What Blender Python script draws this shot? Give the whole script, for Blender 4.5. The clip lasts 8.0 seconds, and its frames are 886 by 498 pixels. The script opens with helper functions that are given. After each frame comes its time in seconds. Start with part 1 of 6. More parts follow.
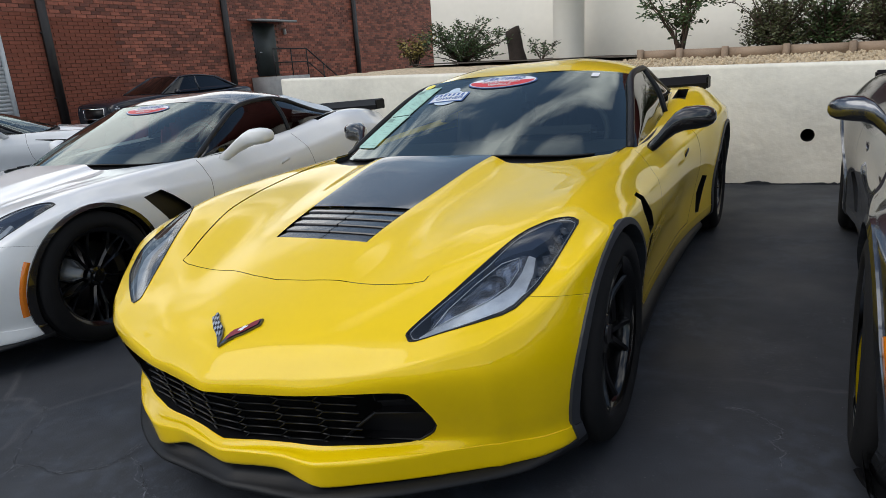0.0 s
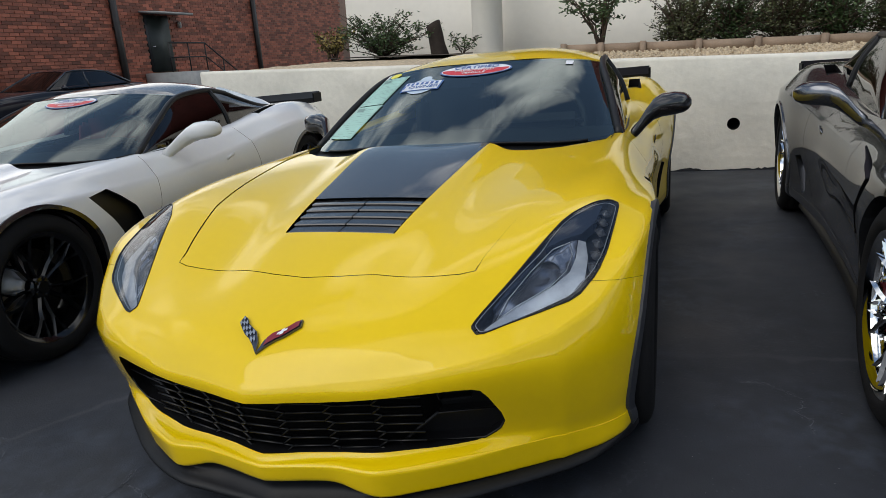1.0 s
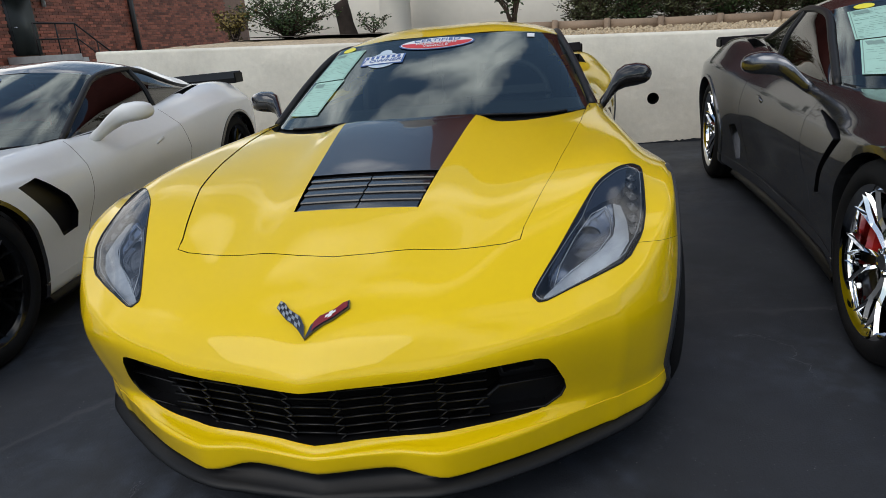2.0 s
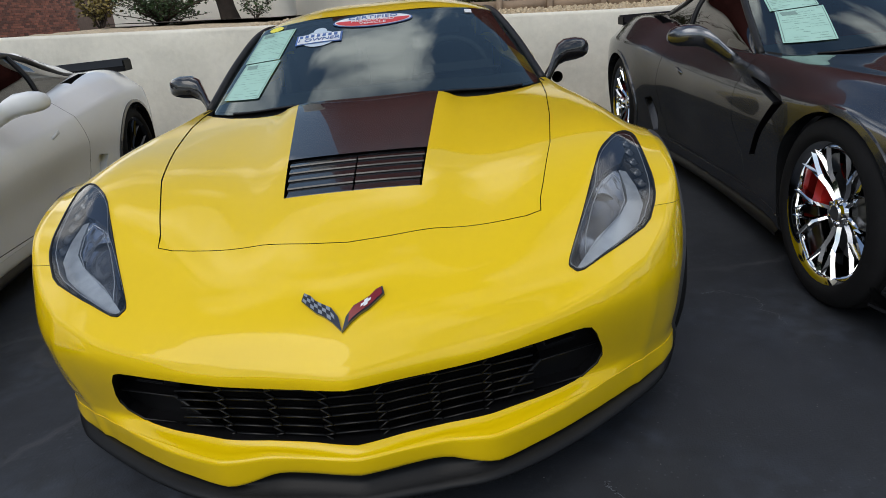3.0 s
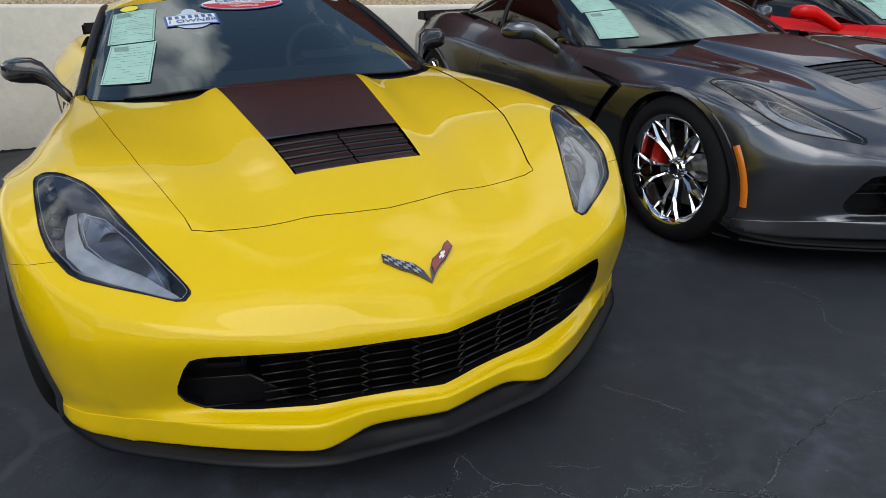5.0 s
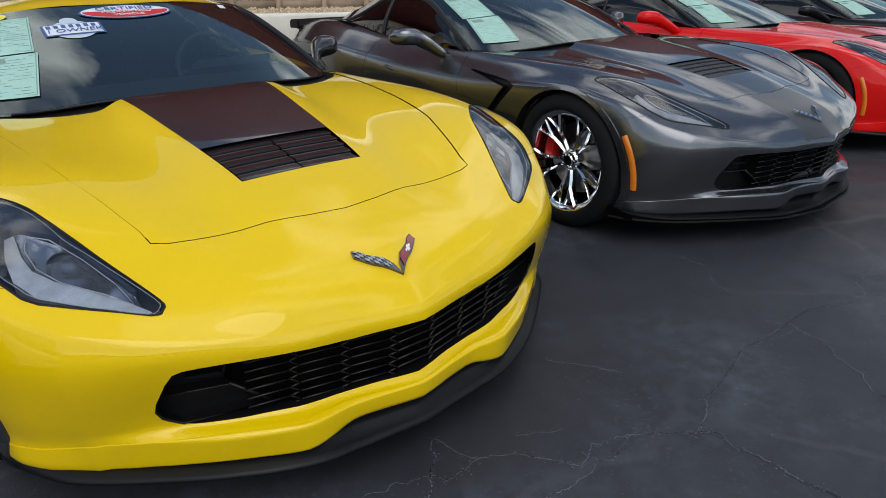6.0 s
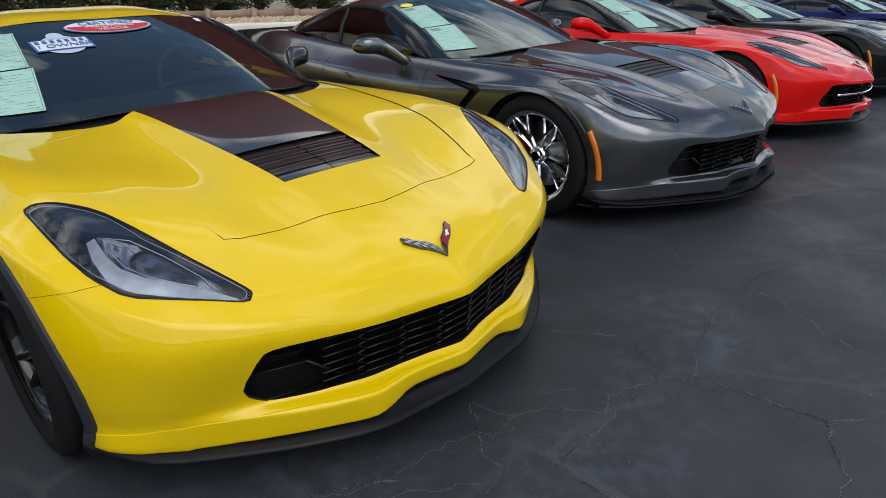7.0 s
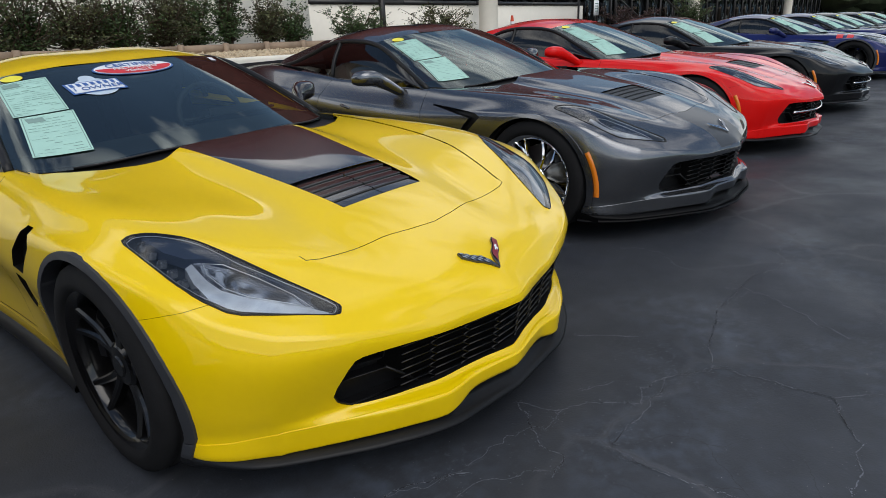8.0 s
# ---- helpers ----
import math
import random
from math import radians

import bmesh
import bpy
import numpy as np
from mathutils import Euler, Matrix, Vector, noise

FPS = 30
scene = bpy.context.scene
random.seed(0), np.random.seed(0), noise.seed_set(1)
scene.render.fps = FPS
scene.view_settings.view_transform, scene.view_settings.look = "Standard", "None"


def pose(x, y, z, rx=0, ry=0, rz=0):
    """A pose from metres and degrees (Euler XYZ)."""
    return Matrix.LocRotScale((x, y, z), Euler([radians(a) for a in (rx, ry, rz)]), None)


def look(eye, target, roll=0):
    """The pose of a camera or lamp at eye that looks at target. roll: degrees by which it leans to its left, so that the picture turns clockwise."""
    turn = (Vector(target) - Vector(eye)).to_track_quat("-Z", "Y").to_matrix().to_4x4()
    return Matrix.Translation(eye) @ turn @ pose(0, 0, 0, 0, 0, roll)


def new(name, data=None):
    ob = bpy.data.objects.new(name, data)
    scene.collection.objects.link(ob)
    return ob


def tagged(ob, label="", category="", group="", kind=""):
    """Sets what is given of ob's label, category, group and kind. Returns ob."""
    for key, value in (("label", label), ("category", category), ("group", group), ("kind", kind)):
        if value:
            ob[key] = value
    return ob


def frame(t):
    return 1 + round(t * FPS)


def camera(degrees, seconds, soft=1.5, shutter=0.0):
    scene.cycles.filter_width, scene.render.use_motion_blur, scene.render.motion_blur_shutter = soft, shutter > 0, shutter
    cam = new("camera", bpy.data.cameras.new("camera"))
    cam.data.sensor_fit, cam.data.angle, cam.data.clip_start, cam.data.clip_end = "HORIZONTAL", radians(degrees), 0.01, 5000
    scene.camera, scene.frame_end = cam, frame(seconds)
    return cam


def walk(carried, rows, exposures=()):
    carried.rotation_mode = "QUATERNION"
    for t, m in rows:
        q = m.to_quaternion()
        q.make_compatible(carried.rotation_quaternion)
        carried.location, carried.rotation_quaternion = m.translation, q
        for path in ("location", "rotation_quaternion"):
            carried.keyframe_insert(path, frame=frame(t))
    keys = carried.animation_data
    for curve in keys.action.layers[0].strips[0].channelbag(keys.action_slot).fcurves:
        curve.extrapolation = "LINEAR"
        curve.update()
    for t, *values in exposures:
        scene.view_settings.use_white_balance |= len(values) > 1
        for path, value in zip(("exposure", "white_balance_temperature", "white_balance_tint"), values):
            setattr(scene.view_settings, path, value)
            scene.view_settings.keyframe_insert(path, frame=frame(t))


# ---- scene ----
cam = camera(69.7, 8.0, soft=0.6)
PATH = [
    (0, (1.331, -0.874, 1.155), (0.389, 0.809, 0.625), -5.1),
    (0.5, (1.144, -0.938, 1.147), (0.315, 0.802, 0.612), -5.1),
    (1, (0.947, -0.956, 1.141), (0.277, 0.842, 0.578), -5.0),
    (2.5, (0.397, -1.017, 1.109), (0.208, 0.857, 0.438), -5.4),
    (3, (0.227, -0.967, 1.103), (0.225, 0.905, 0.401), -5.7),
    (3.5, (0.044, -0.969, 1.109), (0.203, 0.888, 0.385), -5.5),
    (4, (-0.166, -1.004, 1.11), (0.165, 0.82, 0.36), -4.8),
    (5.5, (-0.659, -0.995, 1.138), (0.309, 0.581, 0.376), -1.9),
    (6, (-0.776, -0.951, 1.134), (0.352, 0.515, 0.373), -2.3),
    (6.5, (-0.93, -0.922, 1.16), (0.316, 0.444, 0.397), -2.8),
    (7, (-1.147, -0.909, 1.171), (0.165, 0.399, 0.417), -2.7),
    (7.5, (-1.297, -0.867, 1.185), (0.075, 0.395, 0.463), -2.6),
    (8, (-1.474, -0.832, 1.229), (-0.053, 0.396, 0.54), -3.7),
]

# The lot falls gently towards -x: everything that stands on it is placed in the lot's own frame.
LOT = Matrix.Rotation(radians(-1.8), 4, "Y")
walk(cam, [(t, LOT @ look(eye, target, roll)) for t, eye, target, roll in PATH], [(0, .20), (1, .05), (2.5, .02), (4, .02), (6, .12), (8, .15)])

# ---- world, sun, exposure ----
SUN_EL, SUN_AZ = 47.0, 216.0


def make_world():
    w = bpy.data.worlds.new("sky")
    scene.world = w
    w.use_nodes = True
    nt = w.node_tree
    nt.nodes.clear()
    out = nt.nodes.new("ShaderNodeOutputWorld")
    bg = nt.nodes.new("ShaderNodeBackground")
    sky = nt.nodes.new("ShaderNodeTexSky")
    sky.sky_type, sky.sun_disc = "NISHITA", False
    sky.sun_elevation, sky.sun_rotation = radians(SUN_EL), radians(SUN_AZ)
    sky.air_density, sky.dust_density = 1.3, 0.8
    co = nt.nodes.new("ShaderNodeTexCoord")
    mp = nt.nodes.new("ShaderNodeMapping")
    mp.inputs["Scale"].default_value = (1.0, 1.0, 2.2)
    mp.inputs["Location"].default_value = (1.3, 0.2, 2.4)
    nz = nt.nodes.new("ShaderNodeTexNoise")
    nz.inputs["Scale"].default_value, nz.inputs["Detail"].default_value, nz.inputs["Roughness"].default_value = 2.3, 7.0, 0.52
    ramp = nt.nodes.new("ShaderNodeValToRGB")
    ramp.color_ramp.elements[0].position, ramp.color_ramp.elements[1].position = 0.475, 0.60
    mix = nt.nodes.new("ShaderNodeMix")
    mix.data_type = "RGBA"
    nt.links.new(co.outputs["Generated"], mp.inputs["Vector"])
    nt.links.new(mp.outputs[0], nz.inputs["Vector"])
    nt.links.new(nz.outputs["Fac"], ramp.inputs[0])
    nt.links.new(ramp.outputs[0], mix.inputs[0])
    nt.links.new(sky.outputs[0], mix.inputs[6])
    mix.inputs[7].default_value = (13.3, 13.3, 13.2, 1)
    nt.links.new(mix.outputs[2], bg.inputs[0])
    bg.inputs[1].default_value = 0.108
    nt.links.new(bg.outputs[0], out.inputs[0])


make_world()
sun = new("sun", bpy.data.lights.new("sun", "SUN"))
sun.data.energy, sun.data.angle, sun.data.color = 1.0, radians(46), (1.0, 0.955, 0.885)
sun.matrix_world = pose(0, 0, 20, 90 - SUN_EL, 0, 180 - SUN_AZ)

# ---- materials ----


def mat(name, color, rough=0.5, metal=0.0, vary=0.12, scale=6.0, bump=0.0, bump_scale=60.0, coat=0.0, coat_rough=0.03, spec=0.5, each=0.0):
    """A plain surface with uneven tone at two scales, fine relief and an optional clear coat."""
    m = bpy.data.materials.new(name)
    m.use_nodes = True
    nt = m.node_tree
    b = nt.nodes["Principled BSDF"]
    b.inputs["Roughness"].default_value, b.inputs["Metallic"].default_value = rough, metal
    b.inputs["Coat Weight"].default_value, b.inputs["Coat Roughness"].default_value = coat, coat_rough
    b.inputs["Specular IOR Level"].default_value = spec
    co = nt.nodes.new("ShaderNodeTexCoord")
    big, small = nt.nodes.new("ShaderNodeTexNoise"), nt.nodes.new("ShaderNodeTexNoise")
    big.inputs["Scale"].default_value, big.inputs["Detail"].default_value = scale, 6
    small.inputs["Scale"].default_value, small.inputs["Detail"].default_value = scale * 14, 3
    add = nt.nodes.new("ShaderNodeMath")
    add.operation = "MULTIPLY_ADD"
    add.inputs[1].default_value = 0.4
    nt.links.new(co.outputs["Object"], big.inputs["Vector"])
    nt.links.new(co.outputs["Object"], small.inputs["Vector"])
    nt.links.new(small.outputs["Fac"], add.inputs[0])
    nt.links.new(big.outputs["Fac"], add.inputs[2])
    last = add.outputs[0]
    if each:
        info = nt.nodes.new("ShaderNodeObjectInfo")
        more = nt.nodes.new("ShaderNodeMath")
        more.operation = "MULTIPLY_ADD"
        more.inputs[1].default_value = each
        nt.links.new(info.outputs["Random"], more.inputs[0])
        nt.links.new(last, more.inputs[2])
        last = more.outputs[0]
    ramp = nt.nodes.new("ShaderNodeMapRange")
    ramp.inputs["From Min"].default_value, ramp.inputs["From Max"].default_value = 0.4, 1.0 + each
    ramp.inputs["To Min"].default_value, ramp.inputs["To Max"].default_value = 1 - vary, 1 + vary
    nt.links.new(last, ramp.inputs["Value"])
    mul = nt.nodes.new("ShaderNodeVectorMath")
    mul.operation = "MULTIPLY"
    mul.inputs[0].default_value = color
    nt.links.new(ramp.outputs[0], mul.inputs[1])
    nt.links.new(mul.outputs[0], b.inputs["Base Color"])
    if bump:
        bn, nz = nt.nodes.new("ShaderNodeBump"), nt.nodes.new("ShaderNodeTexNoise")
        nz.inputs["Scale"].default_value, nz.inputs["Detail"].default_value = bump_scale, 5
        bn.inputs["Strength"].default_value, bn.inputs["Distance"].default_value = bump, 0.01
        nt.links.new(co.outputs["Object"], nz.inputs["Vector"])
        nt.links.new(nz.outputs["Fac"], bn.inputs["Height"])
        nt.links.new(bn.outputs[0], b.inputs["Normal"])
    return m


def glass(name, tint, gloss=(1.0, 1.0, 1.0), ior=1.6):
    """A thin pane: tinted see-through with a mirror gloss that grows at grazing angles."""
    m = bpy.data.materials.new(name)
    m.use_nodes = True
    nt = m.node_tree
    nt.nodes.clear()
    out = nt.nodes.new("ShaderNodeOutputMaterial")
    tr, gl, mx, fr = (nt.nodes.new(k) for k in ("ShaderNodeBsdfTransparent", "ShaderNodeBsdfGlossy", "ShaderNodeMixShader", "ShaderNodeFresnel"))
    tr.inputs[0].default_value = (*tint, 1)
    gl.inputs["Roughness"].default_value = 0.015
    gl.inputs["Color"].default_value = (*gloss, 1)
    fr.inputs["IOR"].default_value = ior
    nt.links.new(fr.outputs[0], mx.inputs[0])
    nt.links.new(tr.outputs[0], mx.inputs[1])
    nt.links.new(gl.outputs[0], mx.inputs[2])
    nt.links.new(mx.outputs[0], out.inputs[0])
    return m


def paint(name, color, metal=0.0, rough=0.35, ior=1.42):
    m = mat(name, color, rough, metal, vary=0.03, scale=3.0, coat=1.0, coat_rough=0.02, bump=0.006, bump_scale=9.0, spec=0.12)
    m.node_tree.nodes["Principled BSDF"].inputs["Coat IOR"].default_value = ior
    return m


YELLOW = paint("yellow_paint", (0.84, 0.572, 0.0012))
WHITE = paint("white_paint", (0.78, 0.79, 0.80))
GREY = paint("grey_metallic_paint", (0.146, 0.153, 0.168), 0.90, 0.22, 1.36)
GREY.node_tree.nodes["Principled BSDF"].inputs["Specular Tint"].default_value = (.42, .42, .44, 1)
RED = paint("red_paint", (0.70, 0.004, 0.003), ior=1.32)
BLACK = paint("black_paint", (0.004, 0.004, 0.005), ior=1.28)
BLUE = paint("blue_paint", (0.006, 0.012, 0.095), 0.3)
STRIPE_GREY = mat("satin_charcoal_stripe", (0.030, 0.031, 0.034), 0.38, vary=0.08, coat=0.25, coat_rough=0.15)
CARBON = mat("gloss_black_panel", (0.010, 0.009, 0.010), 0.25, vary=0.1, scale=30, coat=1.0, bump=0.004, bump_scale=25)
TRIM = mat("dark_grey_trim", (0.030, 0.032, 0.038), 0.5, vary=0.1, bump=0.05, bump_scale=300)
PLASTIC = mat("black_plastic", (0.005, 0.005, 0.006), 0.42, vary=0.15, spec=0.35)
GRILLE_BLACK = mat("grille_black", (0.003, 0.003, 0.0035), 0.38, vary=0.15, spec=0.3)
SATIN_BLACK = mat("satin_black_lip", (0.003, 0.003, 0.0035), 0.5, vary=0.2, spec=0.12)
MATTE = mat("black_lining", (0.003, 0.003, 0.003), 0.95, vary=0.1, spec=0.1)
TYRE = mat("tyre_rubber", (0.009, 0.009, 0.0098), 0.85, vary=0.2, scale=20, bump=0.15, bump_scale=180, spec=0.2)
BLACK_RIM = mat("black_rim", (0.004, 0.004, 0.0045), 0.18, 0.0, vary=0.1, spec=0.35, coat=0.3)
LOUVRE = mat("gloss_black_louvre", (0.008, 0.008, 0.009), 0.16, vary=0.1, coat=0.55, bump=0.09, bump_scale=26)
CHROME = mat("chrome", (0.78, 0.79, 0.80), 0.05, 1.0, vary=0.03)
STEEL = mat("brake_steel", (0.22, 0.21, 0.20), 0.35, 1.0, vary=0.15)
CALIPER = mat("red_caliper", (0.55, 0.015, 0.012), 0.35, coat=0.5)
AMBER = mat("amber_lens", (0.75, 0.20, 0.01), 0.15, coat=1.0)
LAMP_SILVER = mat("lamp_reflector", (0.42, 0.44, 0.47), 0.28, 0.85, vary=0.1)
LAMP_BEAD = mat("lamp_bead_glass", (0.07, 0.075, 0.085), 0.2, coat=1.0)
SPLITTER = mat("black_splitter", (0.007, 0.0075, 0.009), 0.42, vary=0.2, scale=4, bump=0.05, bump_scale=200, spec=0.22)
FLAG_RED = mat("badge_red_enamel", (0.22, 0.007, 0.010), 0.25, coat=1.0)
LAMP_GREY = mat("lamp_bezel", (0.065, 0.085, 0.13), 0.16, 0.4, vary=0.15)
LAMP_BOWL = mat("lamp_bowl", (0.36, 0.37, 0.40), 0.17, 0.9, vary=0.2, scale=18)
LAMP_DARK = mat("lamp_recess", (0.035, 0.039, 0.046), 0.3, vary=0.2)
LAMP_PIPE = mat("frosted_light_pipe", (0.62, 0.65, 0.69), 0.22, 0.45, vary=0.3, scale=22)
BADGE_SILVER = mat("badge_silver_enamel", (0.30, 0.33, 0.37), 0.25, 0.3, coat=1.0)
FLAG_DARK = mat("badge_dark_enamel", (0.04, 0.045, 0.06), 0.25, 0.3, coat=1.0)
WINDSHIELD = glass("windshield_glass", (0.50, 0.66, 0.68), (0.90, 1.0, 0.985), 2.1)
TINTED = glass("tinted_glass", (0.10, 0.11, 0.11))
LENS = glass("lamp_lens", (0.88, 0.93, 0.98), ior=1.6)
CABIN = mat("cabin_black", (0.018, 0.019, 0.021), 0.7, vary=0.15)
SEAT_RED = mat("red_leather", (0.20, 0.012, 0.010), 0.5, vary=0.15)
PAPER = mat("mint_paper", (0.37, 0.60, 0.52), 0.7, vary=0.05, scale=10)
INK = mat("grey_ink", (0.20, 0.31, 0.28), 0.8)
STICKER_WHITE = mat("white_vinyl", (0.78, 0.80, 0.82), 0.4, vary=0.03)
STICKER_RED = mat("red_vinyl", (0.62, 0.03, 0.04), 0.4, vary=0.05)
STICKER_BLUE = mat("blue_vinyl", (0.04, 0.12, 0.36), 0.4, vary=0.05)
STICKER_PALE = mat("pale_blue_vinyl", (0.52, 0.62, 0.72), 0.4, vary=0.05)
STICKER_YELLOW = mat("yellow_vinyl", (0.80, 0.72, 0.05), 0.4, vary=0.05)

# ---- mesh tools ----


def mesh(name, bm, material=None, smooth=True):
    me = bpy.data.meshes.new(name)
    bm.normal_update()
    bm.to_mesh(me)
    bm.free()
    for p in me.polygons:
        p.use_smooth = smooth
    if material:
        me.materials.append(material)
    return me


def part(name, data, material, parent, label="", m=None):
    """Links a bmesh or a mesh as ONE object under its thing, in its own material."""
    if isinstance(data, bmesh.types.BMesh):
        data = mesh(name, data, material)
    ob = new(name, data)
    if not data.materials:
        data.materials.append(material)
    if data.materials[0] != material:
        ob.material_slots[0].link = "OBJECT"
        ob.material_slots[0].material = material
    ob.parent = parent
    if m is not None:
        ob.matrix_basis = m
    if label:
        tagged(ob, label)
    return ob


def thing(name, m, label, category, group="", kind=""):
    ob = new(name)
    ob.empty_display_size = 0.1
    ob.matrix_basis = m
    return tagged(ob, label, category, group, kind)


def crisp(bm, angle=35):
    """Marks edges sharper than the angle, so that flat faces stay flat."""
    for e in bm.edges:
        if len(e.link_faces) == 2 and e.calc_face_angle(0) > radians(angle):
            e.smooth = False
    return bm


def box(sx, sy, sz, m=None, bevel=0.0, bm=None):
    """A box centred on m, with bevelled edges."""
    own = bmesh.new()
    bmesh.ops.create_cube(own, size=1, matrix=Matrix.Diagonal((sx, sy, sz, 1)))
    if bevel:
        bmesh.ops.bevel(own, geom=own.edges[:], offset=bevel, segments=2, affect="EDGES")
        crisp(own, 20)
    if m is not None:
        own.transform(m)
    return join(bm, own) if bm is not None else own


def join(bm, other):
    """Adds other's geometry to bm, and frees other."""
    vs = [bm.verts.new(v.co) for v in other.verts]
    other.verts.index_update()
    for f in other.faces:
        try:
            bm.faces.new([vs[v.index] for v in f.verts])
        except ValueError:
            pass
    for e in other.edges:
        if not e.smooth:
            twin = bm.edges.get((vs[e.verts[0].index], vs[e.verts[1].index]))
            if twin:
                twin.smooth = False
    other.free()
    return bm


def tube(points, r, sides=8, bm=None, closed=False):
    """A round bar along a line of points."""
    bm = bm or bmesh.new()
    pts = [Vector(p) for p in points]
    rings = []
    for i, p in enumerate(pts):
        a, b = pts[max(i - 1, 0)], pts[min(i + 1, len(pts) - 1)]
        if closed:
            a, b = pts[i - 1], pts[(i + 1) % len(pts)]
        q = (b - a).to_track_quat("Z", "Y").to_matrix()
        rr = r[i] if isinstance(r, (list, tuple)) else r
        rings.append([bm.verts.new(p + q @ Vector((rr * math.cos(2 * math.pi * k / sides), rr * math.sin(2 * math.pi * k / sides), 0))) for k in range(sides)])
    n = len(rings)
    for i in range(n if closed else n - 1):
        for k in range(sides):
            a, b = rings[i], rings[(i + 1) % n]
            bm.faces.new((a[k], a[(k + 1) % sides], b[(k + 1) % sides], b[k]))
    if not closed:
        bm.faces.new(rings[0][::-1])
        bm.faces.new(rings[-1])
    return bm


def lathe(profile, steps=48, bm=None):
    """Turns a profile of (x, r) about the x axis."""
    bm = bm or bmesh.new()
    rings = [[bm.verts.new((x, r * math.cos(2 * math.pi * k / steps), r * math.sin(2 * math.pi * k / steps))) for k in range(steps)] for x, r in profile]
    for a, b in zip(rings, rings[1:]):
        for k in range(steps):
            bm.faces.new((a[k], b[k], b[(k + 1) % steps], a[(k + 1) % steps]))
    return bm


def smooth_line(ctrl, n, axis=0):
    """Catmull-Rom through control values along one axis of an array, n steps between neighbours."""
    c = np.moveaxis(np.asarray(ctrl, float), axis, 0)
    p = np.concatenate([[2 * c[0] - c[1]], c, [2 * c[-1] - c[-2]]])
    out = []
    for i in range(len(c) - 1):
        for k in range(n):
            u = k / n
            a, b, d, e = p[i], p[i + 1], p[i + 2], p[i + 3]
            out.append(0.5 * (2 * b + (d - a) * u + (2 * a - 5 * b + 4 * d - e) * u * u + (3 * b - a - 3 * d + e) * u ** 3))
    out.append(c[-1])
    return np.moveaxis(np.array(out), 0, axis)


def grid(bm, g, flip=False):
    """Faces over an array of places (rows, columns, 3)."""
    vs = [[bm.verts.new(p) for p in row] for row in g]
    for i in range(len(vs) - 1):
        for j in range(len(vs[0]) - 1):
            q = (vs[i][j], vs[i + 1][j], vs[i + 1][j + 1], vs[i][j + 1])
            bm.faces.new(q[::-1] if flip else q)
    return vs


def inside(poly, x, y):
    hit, n = False, len(poly)
    for i in range(n):
        (x0, y0), (x1, y1) = poly[i - 1], poly[i]
        if (y0 > y) != (y1 > y) and x < (x1 - x0) * (y - y0) / (y1 - y0) + x0:
            hit = not hit
    return hit


def cut(bm, poly, ax, ok):
    """Scores a closed outline, seen along the third axis, into the faces that suit ok, and gives the faces inside it."""
    i, j = ax
    lo = (min(p[0] for p in poly) - 0.02, min(p[1] for p in poly) - 0.02)
    hi = (max(p[0] for p in poly) + 0.02, max(p[1] for p in poly) + 0.02)
    cand = set()
    for f in bm.faces:
        c = f.calc_center_median()
        if lo[0] - 0.1 < c[i] < hi[0] + 0.1 and lo[1] - 0.1 < c[j] < hi[1] + 0.1 and ok(c):
            cand.add(f)
    for k in range(len(poly)):
        a, b = Vector(poly[k - 1]), Vector(poly[k])
        d = b - a
        if d.length < 1e-6:
            continue
        n = Vector((0, 0, 0))
        n[i], n[j] = d.y, -d.x
        near = []
        for f in cand:
            us = [((v.co[i] - a.x) * d.x + (v.co[j] - a.y) * d.y) / d.length_squared for v in f.verts]
            if max(us) < -0.001 or min(us) > 1.001:
                continue
            ws = [(v.co[i] - a.x) * d.y - (v.co[j] - a.y) * d.x for v in f.verts]
            if max(ws) > 1e-7 and min(ws) < -1e-7:
                near.append(f)
        if not near:
            continue
        co = Vector((0, 0, 0))
        co[i], co[j] = a
        geom = list(near) + list({e for f in near for e in f.edges}) + list({v for f in near for v in f.verts})
        res = bmesh.ops.bisect_plane(bm, geom=geom, plane_co=co, plane_no=n, dist=1e-5)
        cand = {f for f in cand if f.is_valid} | {g for g in res["geom"] if isinstance(g, bmesh.types.BMFace)}
    got = []
    for f in cand:
        c = f.calc_center_median()
        if inside(poly, c[i], c[j]):
            got.append(f)
    return got


def take(bm, faces, leave=False):
    """Lifts faces out of bm into a bmesh of their own."""
    out, seen = bmesh.new(), {}
    for f in faces:
        vs = []
        for v in f.verts:
            if v not in seen:
                seen[v] = out.verts.new(v.co)
            vs.append(seen[v])
        out.faces.new(vs)
    if not leave:
        bmesh.ops.delete(bm, geom=list(faces), context="FACES")
    return out


def wall_in(bm, vec, test=None):
    """A strip from the open edges of bm along vec: the turned-in depth of a panel or an opening."""
    out = bmesh.new()
    for e in bm.edges:
        if len(e.link_faces) == 1:
            a, b = e.verts
            mid = (a.co + b.co) / 2
            if test is None or test(mid):
                vs = [out.verts.new(p) for p in (a.co, b.co, b.co + Vector(vec), a.co + Vector(vec))]
                out.faces.new(vs)
    bmesh.ops.remove_doubles(out, verts=out.verts[:], dist=1e-5)
    bmesh.ops.recalc_face_normals(out, faces=out.faces[:])
    return out


def both(bm):
    """Adds the mirror half."""
    other = mirrored(bm)
    join(bm, other)
    bmesh.ops.remove_doubles(bm, verts=[v for v in bm.verts if abs(v.co.x) < 1e-4], dist=2e-4)
    return bm


